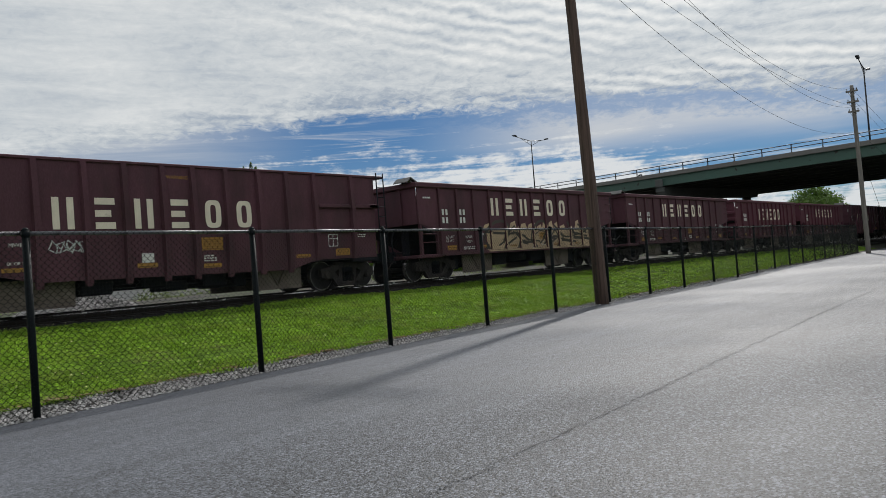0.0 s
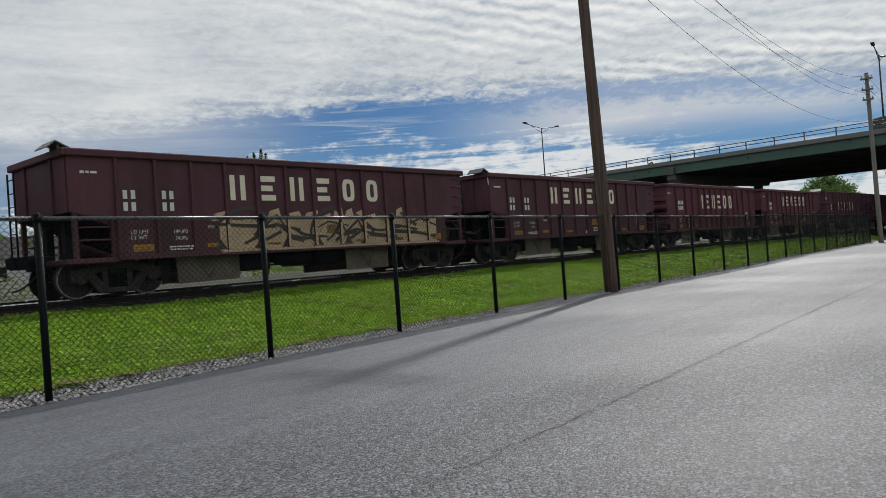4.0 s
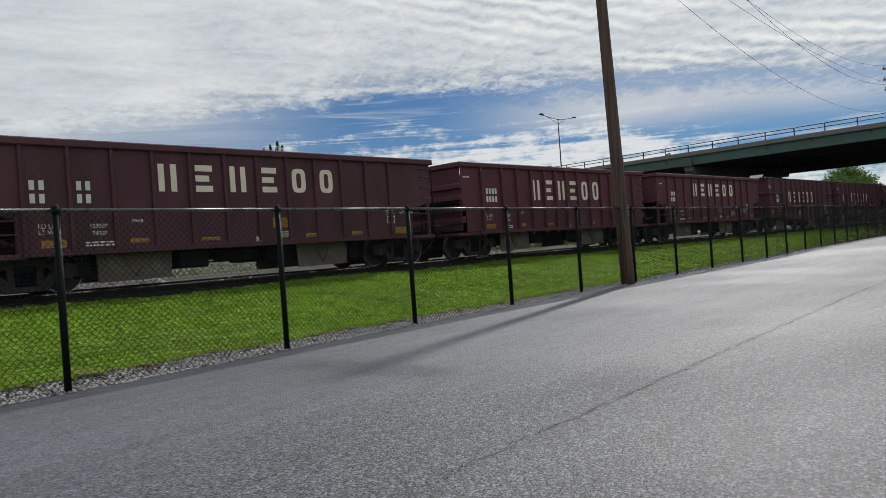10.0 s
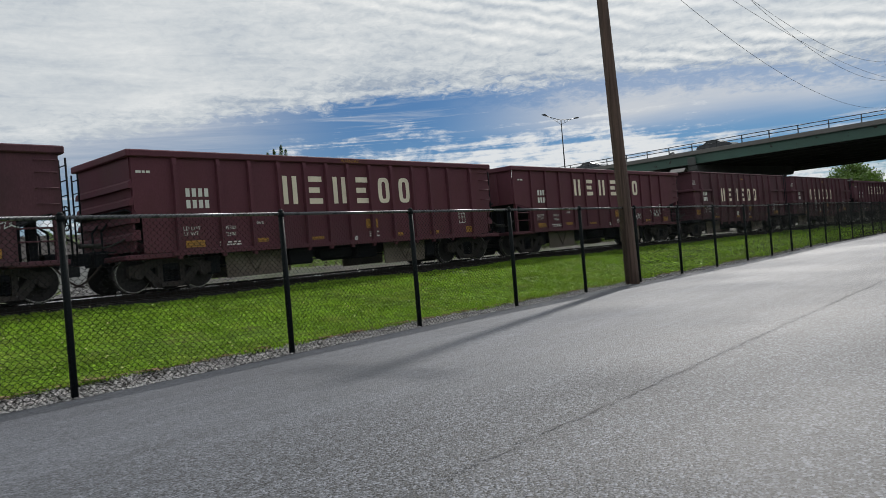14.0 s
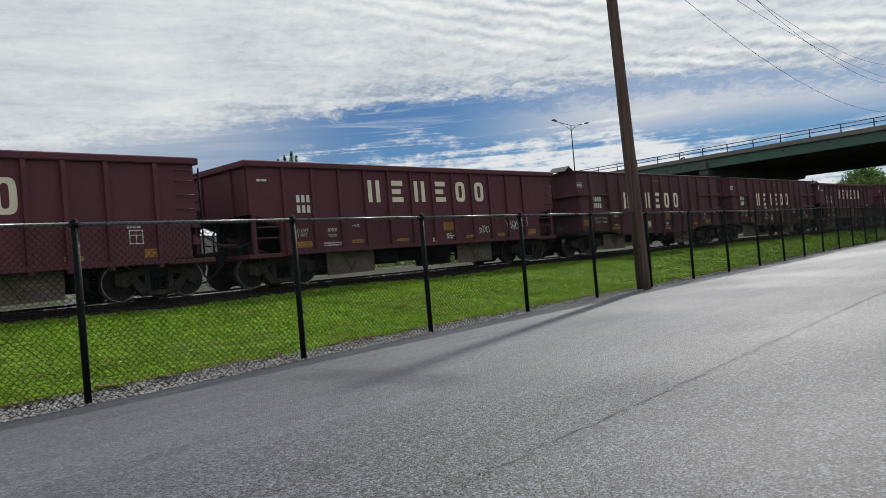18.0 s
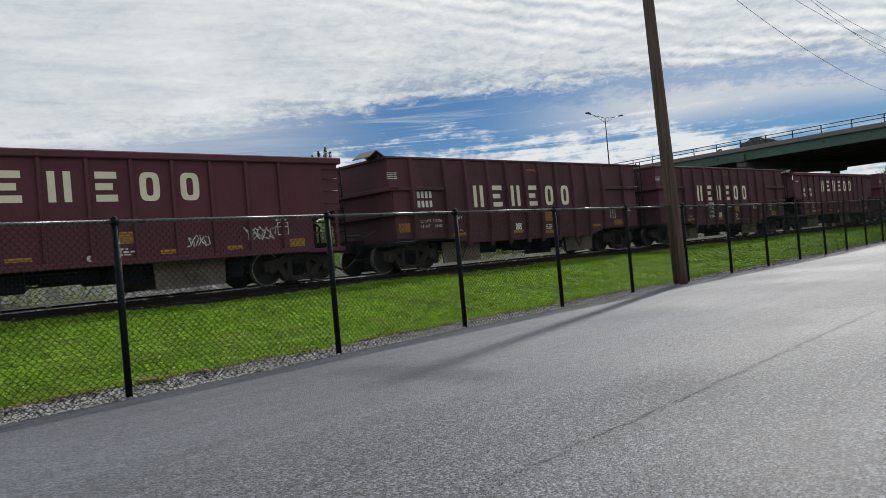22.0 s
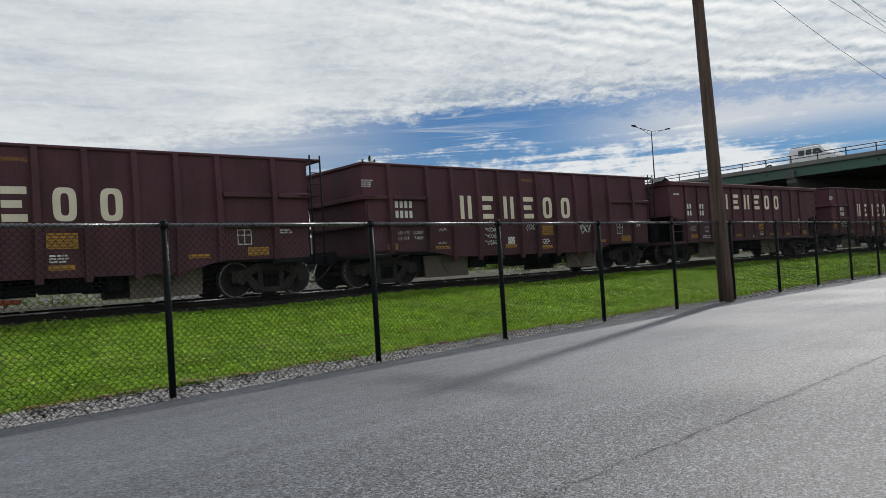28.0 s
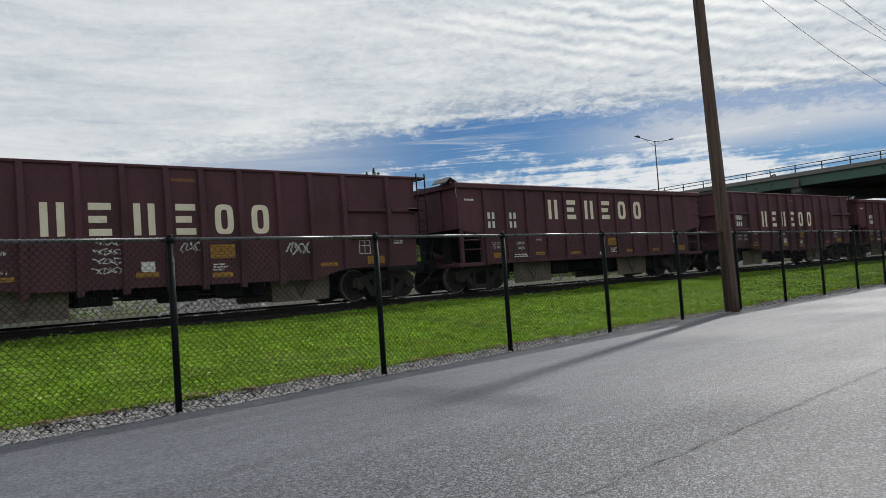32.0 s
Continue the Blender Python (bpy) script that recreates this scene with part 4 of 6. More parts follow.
def tall_car(name, mat, label, flap):
    """A ballast gondola with broad tapered stakes, belt beams at both ends and a stepped lower edge."""
    car = thing(name, label, "railway car", group="cars of the ballast train")
    top = 3.34
    XL, XR = 6.45, 7.03           # the body is longer at one end
    for s in (-1, 1):
        y0, y1 = (HW - 0.03, HW) if s > 0 else (-HW, -HW + 0.03)
        g = Geo().poly([(-XL, top - 0.03), (-XL, 2.36), (-6.33, 2.3), (-6.30, 0.92), (-4.23, 0.86), (-3.3, 0.66), (3.3, 0.60), (4.26, 0.84), (6.62, 0.84), (6.66, 2.3), (6.68, top - 0.03)], y0, y1)
        part("side_panel", g, mat, car)
        for x in TALL_RIBS:
            zb = 0.52 if abs(x) < 3.4 else 0.82
            a, b = (-HW - 0.13, -HW - 0.002) if s < 0 else (HW + 0.002, HW + 0.13)
            g = Geo()
            v = []
            for z, k, w in ((zb, 0.45, 0.085), (1.2, 1.0, 0.085), (2.4, 0.95, 0.08), (top - 0.06, 0.55, 0.075)):
                yo = s * (HW + 0.13 * k)
                yi = s * (HW + 0.002)
                v += [(x - w, yi, z), (x - w * 0.8, yo, z), (x + w * 0.8, yo, z), (x + w, yi, z)]
            f = []
            for i in range(3):
                for j in range(4):
                    q = (4 * i + j, 4 * i + (j + 1) % 4, 4 * i + 4 + (j + 1) % 4, 4 * i + 4 + j)
                    f.append(q if s < 0 else q[::-1])
            f += [(3, 2, 1, 0) if s < 0 else (0, 1, 2, 3), (12, 13, 14, 15) if s < 0 else (15, 14, 13, 12)]
            part("side_stake", g.add(v, f), mat, car)
        part("top_chord", Geo().box(-XL, min(s * 1.45, s * 1.545), top - 0.07, XR, max(s * 1.45, s * 1.545), top, 0.015), mat, car)
        for z in (2.38, 1.66):
            for x0, x1 in ((-6.5, -5.7), (-5.5, -4.33), (4.36, 5.59), (5.79, 6.74)):
                part("belt_beam", Geo().box(x0, min(s * 1.502, s * 1.60), z - 0.055, x1, max(s * 1.502, s * 1.60), z + 0.055, 0.015), mat, car)
        for x0, x1 in ((-4.1, -2.35), (2.3, 4.0)):
            g = Geo().poly([(x0, 0.74), (x1, 0.74), (x1 - 0.03, 0.09), (x0 + 0.03, 0.09)], s * 1.02 - 0.02, s * 1.02 + 0.02)
            p = part("chute_door", g, M["plate"], car, "dust-grey steel discharge chute plate")
            xm = (x0 + x1) / 2
            part("brace", Geo().path([(xm - 0.3, s * 1.05, 0.7), (xm, s * 1.05, 0.2), (xm + 0.3, s * 1.05, 0.7)], 0.03), M["plate"], p)
    for e in (-1, 1):
        w = XR - L2 if e > 0 else XL - L2
        v = min(w, 0.0)               # the end sheet is set back under the longer chord
        g = Geo().poly([(e * (6.66 + v), top - 0.05), (e * (6.62 + v), top - 0.05), (e * (6.46 + v * 0.9), 0.9), (e * (6.50 + v * 0.9), 0.9)], -1.46, 1.46)
        part("end_panel", g, mat, car)
        part("end_chord", Geo().box(min(e * (6.58 + w), e * (6.72 + w)), -1.54, top - 0.08, max(e * (6.58 + w), e * (6.72 + w)), 1.54, top, 0.015), mat, car)
        for z in (2.38, 1.66):
            part("end_beam", Geo().box(min(e * (6.36 + v), e * (6.74 + v)), -1.6, z - 0.06, max(e * (6.36 + v), e * (6.74 + v)), 1.6, z + 0.06, 0.015), mat, car)
        part("end_platform", Geo().box(min(e * 5.6, e * 6.7), -1.5, 0.72, max(e * 5.6, e * 6.7), 1.5, 0.84, 0.02), M["under"], car)
        coupler(car, e)
        bogie(car, 5.75 if e > 0 else -5.48)
        if e < 0:
            ladder(car, -6.84 - w, 1.30, 0.7, 3.2, 0.38, "y", M["under"], n=8)
        else:
            ladder(car, 6.87, -1.60, 0.72, 3.42, 0.3, "x", M["under"], n=9)
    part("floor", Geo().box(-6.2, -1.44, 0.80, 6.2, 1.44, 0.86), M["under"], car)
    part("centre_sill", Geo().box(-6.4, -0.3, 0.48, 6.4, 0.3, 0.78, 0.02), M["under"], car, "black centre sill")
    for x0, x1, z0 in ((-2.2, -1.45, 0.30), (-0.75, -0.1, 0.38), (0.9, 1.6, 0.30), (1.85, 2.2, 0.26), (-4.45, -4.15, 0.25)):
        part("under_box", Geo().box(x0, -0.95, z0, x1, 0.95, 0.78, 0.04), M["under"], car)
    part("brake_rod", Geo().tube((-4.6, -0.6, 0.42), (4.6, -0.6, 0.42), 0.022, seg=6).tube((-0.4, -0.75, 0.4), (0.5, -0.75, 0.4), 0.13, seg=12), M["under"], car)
    if flap:
        g = Geo().add([(-6.92, -1.3, 3.36), (-6.64, -1.3, 3.55), (-6.64, -0.5, 3.55), (-6.92, -0.5, 3.36), (-6.92, -1.3, 3.33), (-6.64, -1.3, 3.52), (-6.64, -0.5, 3.52), (-6.92, -0.5, 3.33),
                       (-6.34, -1.3, 3.38), (-6.34, -0.5, 3.38), (-6.34, -1.3, 3.35), (-6.34, -0.5, 3.35)],
                      [(0, 1, 2, 3), (7, 6, 5, 4), (1, 8, 9, 2), (6, 11, 10, 5), (0, 4, 5, 1), (1, 5, 10, 8), (2, 6, 7, 3), (9, 11, 6, 2), (3, 7, 4, 0), (8, 10, 11, 9)])
        g.box(-6.50, -1.2, 3.3, -6.44, -1.14, 3.47).box(-6.50, -0.66, 3.3, -6.44, -0.6, 3.47)
        part("roof_flap", g, M["flap"], car, "bent sheet-metal hood on the end chord")
    return car


# ---------------- markings on the cars ----------------
YD = -HW - 0.004                  # just proud of the near side


def decal(car, name, rects, mat, label="", y=YD):
    g = Geo()
    for x0, z0, x1, z1 in rects:
        g.box(x0, y - 0.004, z0, x1, y, z1)
    return part(name, g, mat, car, label)


def glyph(kind, x, z, w, h, b):
    """Plain emblem shapes: uprights, bars, or a ring of bars."""
    if kind == "uprights":
        return [(x, z, x + b, z + h), (x + w - b, z, x + w, z + h)]
    if kind == "bars":
        return [(x, z, x + w, z + b), (x, z + h / 2 - b / 2, x + w * 0.8, z + h / 2 + b / 2), (x, z + h - b, x + w, z + h)]
    return []


def emblem(car, x0, x1, z0, z1):
    kinds = ("uprights", "bars", "uprights", "bars", "ring", "ring")
    step = (x1 - x0 + 0.47) / 6
    for i, k in enumerate(kinds):
        if k == "ring":
            g = Geo()
            n, cx, cz, w, h = 28, x0 + i * step + 0.23, (z0 + z1) / 2, 0.23, (z1 - z0) / 2

            def oval(a, b, y):
                out = []
                for j in range(n):
                    t = 2 * math.pi * (j + 0.5) / n
                    c, s = math.cos(t), math.sin(t)
                    out.append((cx + a * math.copysign(abs(c) ** 0.55, c), y, cz + b * math.copysign(abs(s) ** 0.55, s)))
                return out
            v = oval(w, h, YD - 0.004) + oval(w - 0.15, h - 0.12, YD - 0.004)
            g.add(v, [(j, (j + 1) % n, n + (j + 1) % n, n + j) for j in range(n)])
            part("emblem_shape", g, M["cream"], car, "cream painted block of the owner's emblem")
        else:
            decal(car, "emblem_shape", glyph(k, x0 + i * step, z0, 0.46, z1 - z0, 0.15), M["cream"], "cream painted block of the owner's emblem")


def number_bars(car, x, z, split, seed):
    """Reporting marks and road number, drawn as plain bars."""
    r = []
    for row, zz in enumerate((z + 0.28, z)):
        for i in range(4):
            xx = x + i * 0.165 + (0.75 if split and i > 1 else 0)
            if split:
                xx = x + (i % 2) * 0.19 + (0.95 if i > 1 else 0)
            r.append((xx, zz, xx + 0.105, zz + 0.2))
    for q in r:
        decal(car, "number_bar", [q], M["white"])


def small_text(car, words, x, z, size, mat):
    cu = bpy.data.curves.new("stencil", "FONT")
    cu.body, cu.size = words, size
    tmp = bpy.data.objects.new("stencil", cu)
    me = bpy.data.meshes.new_from_object(tmp)
    bpy.data.objects.remove(tmp)
    me.materials.clear()
    me.materials.append(mat)
    ob = part("stencil", me, mat, car, "stencilled words")
    ob.matrix_basis = pose(x, YD - 0.005, z, 90, 0, 0)
    return ob


def lines(car, x, z, w, n, mat, seed, h=0.035, gap=0.062):
    rnd = random.Random(seed)
    r = []
    for i in range(n):
        xx = x
        while xx < x + w * rnd.uniform(0.75, 1.0):
            k = rnd.uniform(0.05, 0.16)
            r.append((xx, z - i * gap - h, xx + k, z - i * gap))
            xx += k + 0.03
    decal(car, "stencil_lines", r, mat, "lines of small stencilled print")


def placard(car, x, z, w, h, seed):
    p = decal(car, "placard", [(x, z, x + w, z + h)], M["yellow"], "faded yellow safety placard")
    rnd = random.Random(seed)
    r = []
    for i in range(int(h / 0.06)):
        xx = x + 0.04
        while xx < x + w - 0.08:
            k = rnd.uniform(0.03, 0.08)
            r.append((xx, z + 0.02 + i * 0.06, xx + k, z + 0.045 + i * 0.06))
            xx += k + 0.02
    g = Geo()
    for a, b, c, d in r:
        g.box(a, YD - 0.008, b, c, YD - 0.0045, d)
    part("print", g, M["print"], p)


def panel_box(car, x, z, s=0.36):
    """A white-lined inspection block."""
    t = 0.018
    r = [(x, z, x + s, z + t), (x, z + s - t, x + s, z + s), (x, z + t, x + t, z + s - t), (x + s - t, z + t, x + s, z + s - t), (x + s / 2 - t / 2, z + t, x + s / 2 + t / 2, z + s - t), (x + t, z + s * 0.6, x + s - t, z + s * 0.6 + t)]
    decal(car, "inspection_block", r, M["white"], "white-outlined inspection stencil")
    lines(car, x - 0.04, z + s + 0.14, s * 1.1, 2, M["white"], int(100 * x) + 7)


def scribble(car, x, z, w, h, seed, mat, r=0.014, turns=9, y=YD - 0.004):
    """An unreadable sprayed tag: one wandering stroke."""
    rnd = random.Random(seed)
    g = Geo()
    pts = []
    for i in range(turns * 4):
        u = i / (turns * 4 - 1)
        pts.append((x + w * u + 0.12 * w * math.sin(i * 1.9 + seed) , z + h * (0.5 + 0.46 * math.sin(i * 1.37 + seed * 0.7) * rnd.uniform(0.55, 1.0))))
    v = []
    for k, p in enumerate(pts):
        a, b = pts[max(k - 1, 0)], pts[min(k + 1, len(pts) - 1)]
        d = Vector((b[0] - a[0], b[1] - a[1]))
        n = Vector((-d.y, d.x)).normalized() * r if d.length > 1e-4 else Vector((0, r))
        v += [(p[0] - n.x, y, p[1] - n.y), (p[0] + n.x, y, p[1] + n.y)]
    g.add(v, [(2 * k, 2 * k + 2, 2 * k + 3, 2 * k + 1) for k in range(len(pts) - 1)])
    return part("spray_tag", g, mat, car, "scrawled spray-paint tag")


def big_graffiti(car):
    """A long tan throw-up with dark jagged outlines across the lower side."""
    rnd = random.Random(12)
    decal(car, "graffiti_fill", [(-3.0 + 0.02, 0.86, 5.2, 1.62)], M["tan"], "long tan spray-painted fill")
    for x in LOW_RIBS:
        if -3.0 < x < 5.1:
            part("painted_stake", Geo().box(x - 0.041, YD - 0.076, 0.885, x + 0.041, YD - 0.073, 1.60 + 0.1 * math.sin(5 * x)), M["tan"], car)
    part("painted_sill", Geo().box(-3.0, -1.592, 0.80, 5.2, -1.5885, 0.855), M["tan"], car)
    x = -3.2
    for i in range(14):
        k = rnd.uniform(0.35, 0.9)
        z = rnd.uniform(1.62, 2.0)
        g = Geo()
        g.add([(x, YD - 0.004, 1.6), (x + k, YD - 0.004, 1.6), (x + k * 0.8, YD - 0.004, z), (x + k * 0.2, YD - 0.004, z - 0.08)], [(0, 1, 2, 3)])
        part("graffiti_crest", g, M["tan"], car)
        x += k * 0.9 + 0.05
    # heavy outlines: bowls, slashes and arrow points, shape after shape
    def stroke(pts, r, mat, y):
        g = Geo()
        n = len(pts)
        off = []
        for k in range(n):
            a, c = Vector(pts[max(k - 1, 0)]), Vector(pts[min(k + 1, n - 1)])
            t = (c - a).normalized()
            off.append(Vector((-t.y, t.x)) * r * (0.55 + 0.45 * math.sin(math.pi * (k + 0.5) / n)))
        v = []
        for p, o in zip(pts, off):
            v += [(p[0] - o.x, y, p[1] - o.y), (p[0] + o.x, y, p[1] + o.y)]
        g.add(v, [(2 * k, 2 * k + 2, 2 * k + 3, 2 * k + 1) for k in range(n - 1)])
        part("graffiti_line", g, mat, car)

    x = -3.1
    while x < 4.6:
        w, h = rnd.uniform(0.55, 1.5), rnd.uniform(0.6, 1.05)
        z0, kind = 0.93, rnd.randrange(3)
        if kind == 0:      # a leaning bowl
            turn, lean = rnd.choice((-1, 1)), rnd.uniform(-0.3, 0.3)
            pts = [(x + w * (0.5 + 0.5 * turn * math.cos(q)) + lean * math.sin(q) * h, z0 + h * (0.5 + 0.48 * math.sin(q))) for q in [math.pi * (1.35 - 1.7 * k / 12) for k in range(13)]]
            stroke(pts, rnd.uniform(0.04, 0.075), M["ink"], YD - 0.009)
        elif kind == 1:    # a long zigzag that tapers away
            pts = [(x - 0.1, z0 + h * rnd.uniform(0.7, 1.0)), (x + w * 0.45, z0 + h * rnd.uniform(0.3, 0.5)), (x + w * 0.3, z0 + h * rnd.uniform(0.2, 0.35)), (x + w * 1.15, z0 + rnd.uniform(0.05, 0.25))]
            stroke(pts, rnd.uniform(0.045, 0.08), M["ink"], YD - 0.011)
        else:              # an arrow point
            top = (x + w * rnd.uniform(0.5, 0.9), z0 + h)
            stroke([(x, z0 + h * 0.35), top, (x + w * 1.1, z0 + h * 0.15)], rnd.uniform(0.04, 0.065), M["ink"], YD - 0.013)
            stroke([(x + w * 0.15, z0 + h * 0.1), (x + w * 0.75, z0 + h * 0.45)], 0.05, M["ink"], YD - 0.015)
        stroke([(x + 0.1, z0 + h * rnd.uniform(0.35, 0.6)), (x + w * 0.6, z0 + h * rnd.uniform(0.3, 0.7)), (x + w + 0.35, z0 + h * rnd.uniform(0.2, 0.5))], rnd.uniform(0.025, 0.05), M["ink"], YD - 0.017)
        if rnd.random() < 0.6:
            k = rnd.uniform(0.2, 0.45)
            part("graffiti_spike", Geo().add([(x, YD - 0.007, z0 - 0.05), (x + k, YD - 0.007, z0 - 0.05), (x + k * rnd.uniform(0.3, 1.2), YD - 0.007, z0 + rnd.uniform(0.12, 0.3))], [(0, 1, 2)]), M["ink"], car)
        x += w * 0.75


def mark(car, kind, i):
    """The markings of one car."""
    rnd = random.Random(100 + i)
    if kind == "tall":
        emblem(car, -2.95, 2.1, 1.78, 2.48)
        number_bars(car, -5.4, 1.82, False, i)
        small_text(car, "LD LMT  212000", -5.35, 1.36, 0.13, M["white"])
        small_text(car, "LT WT     74000", -5.35, 1.2, 0.13, M["white"])
        small_text(car, "MWB", -3.85, 1.42, 0.12, M["white"])
        small_text(car, "DOOR 2", -3.9, 1.05, 0.09, M["white"])
        small_text(car, "WARNING", -0.27, 2.98, 0.12, M["yellow"])
        placard(car, *((-6.2, 1.1, 0.42, 0.26) if i != 6 else (-5.72, 0.94, 0.34, 0.16)), i)
        placard(car, -4.0, 0.9, 0.55, 0.09, i + 1)
        placard(car, -1.12, 0.86, 0.5, 0.11, i + 2)
        placard(car, 0.6, 0.78, 0.5, 0.11, i + 3)
        placard(car, 0.58, 1.22, 0.6, 0.32, i + 4)
        placard(car, 3.5, 0.92, 0.5, 0.09, i + 5)
        placard(car, 4.95, 0.93, 0.55, 0.2, i + 6)
        lines(car, 0.62, 1.1, 0.35, 3, M["white"], i + 7)
        decal(car, "white_patch", [(-1.0, 0.98, -0.7, 1.2)], M["white"], "worn white panel")
        panel_box(car, 4.7, 1.2)
        lines(car, 5.8, 1.55, 0.4, 2, M["white"], i + 9)
        lines(car, -6.5, 2.86, 0.34, 4, M["white"], i + 10, 0.025, 0.055)
    else:
        if kind == "louvred":
            emblem(car, -2.35, 2.32, 1.93, 2.69)
            small_text(car, "WARNING!", -0.35, 3.1, 0.13, M["yellow"]).location.y = -1.596
        else:
            emblem(car, -2.6, 2.62, 2.13, 2.78)
        number_bars(car, -5.16 if kind != "split" else -5.42, 1.86, kind == "split", i)
        w = ("189000", "74000") if kind != "louvred" else ("199500", "72500")
        small_text(car, "LD LMT", -5.3, 1.33, 0.135, M["white"])
        small_text(car, "LT WT", -5.3, 1.2, 0.135, M["white"])
        small_text(car, w[0], -4.25, 1.32, 0.13, M["white"])
        small_text(car, w[1], -4.2, 1.16, 0.13, M["white"])
        small_text(car, "MWB", -3.3, 1.42, 0.11, M["white"])
        placard(car, -5.25, 0.92, 0.5, 0.16, i)
        placard(car, -3.35, 0.96, 0.42, 0.1, i + 1)
        placard(car, -1.6, 0.94, 0.5, 0.08, i + 2)
        placard(car, 0.5, 1.2, 0.46, 0.26, i + 3)
        placard(car, 1.55, 0.92, 0.42, 0.1, i + 4)
        placard(car, 3.2, 0.92, 0.4, 0.1, i + 5)
        placard(car, 4.95, 0.9, 0.45, 0.2, i + 6)
        lines(car, -4.35, 1.02, 0.7, 2, M["white"], i + 7)
        lines(car, 0.6, 1.1, 0.32, 3, M["white"], i + 8)
        lines(car, -6.35, 2.75, 0.4, 1, M["white"], i + 9, 0.055)
        panel_box(car, 4.62, 1.22, 0.32)
        decal(car, "white_patch", [(-0.05, 0.74, 0.12, 0.98)], M["white"], "small white tag plate")


V_TRAIN = 2.87
CONSIST = [  # left end at the start, type, flap, paint
    ("tall", 3.4, False, "brown"), ("split", 18.65, True, "brown"), ("split", 33.5, True, "brown"), ("louvred", 48.1, False, "redbright"),
    ("plain", 62.45, False, "redbright"), ("tall", 77.3, True, "brown"), ("tall", 92.1, False, "brown"), ("split", 107.0, True, "brown"),
    ("tall", 121.9, False, "brown"), ("plain", 136.6, True, "red"), ("tall", 151.3, False, "brown"), ("split", 166.0, False, "brown"),
    ("tall", 180.7, False, "brown"), ("plain", 195.4, True, "red")]
TEXT = {"tall": "dark oxide-red ballast gondola with broad tapered side stakes", "split": "brown-red ballast gondola with thin side stakes and heavy top chord",
        "plain": "bright oxide-red ballast gondola with open corner platforms", "louvred": "oxide-red ballast gondola with a corrugated end"}
CARS = []
RIDE = 0.058                      # body height above the truck's own zero


def build_train():
    made = {}
    for i, (kind, left, flap, paint) in enumerate(CONSIST):
        key = (kind if kind in ("tall", "louvred") else "low", flap, paint)
        at = on_track((left - 10) / TD.x + L2, 0, RIDE)
        if key in made:
            car = copy_thing(made[key], at)
        else:
            car = tall_car("ballast_gondola", M[paint], TEXT[kind], flap) if kind == "tall" else low_car("ballast_gondola", M[paint], TEXT[kind], flap, kind == "louvred")
            made[key] = car
            car.matrix_basis = at
        car["label"] = "brown-red ballast gondola with long tan graffiti along its side" if i == 1 else TEXT[kind]
        CARS.append((car, left))
    for i, (car, left) in enumerate(CARS):
        kind = CONSIST[i][0]
        mark(car, kind, i)
    big_graffiti(CARS[1][0])
    c = [k[0] for k in CARS]
    scribble(c[0], -3.0, 1.2, 0.75, 0.4, 3, M["tag"])
    scribble(c[2], 5.2, 1.5, 0.5, 0.16, 5, M["tag"], 0.012, 4)
    scribble(c[4], 2.2, 1.0, 0.55, 0.35, 6, M["tag"], 0.014, 5)
    scribble(c[4], 3.72, 1.05, 0.8, 0.45, 7, M["tag"], 0.018, 8)
    for k in range(4):
        scribble(c[6], -1.95, 1.55 - 0.2 * k, 0.62, 0.18, 8 + k, M["tag"], 0.014, 5)
    scribble(c[6], -0.1, 1.35, 0.5, 0.3, 15, M["tag"], 0.014, 4)
    scribble(c[6], 2.6, 1.2, 0.65, 0.4, 17, M["tag"], 0.024, 5)
    scribble(c[8], -1.5, 1.2, 0.6, 0.35, 18, M["tag"])


build_train()

# ---------------- the fence ----------------
POST0, STEP, YF, FH = 3.1, 3.05, 9.0, 2.06


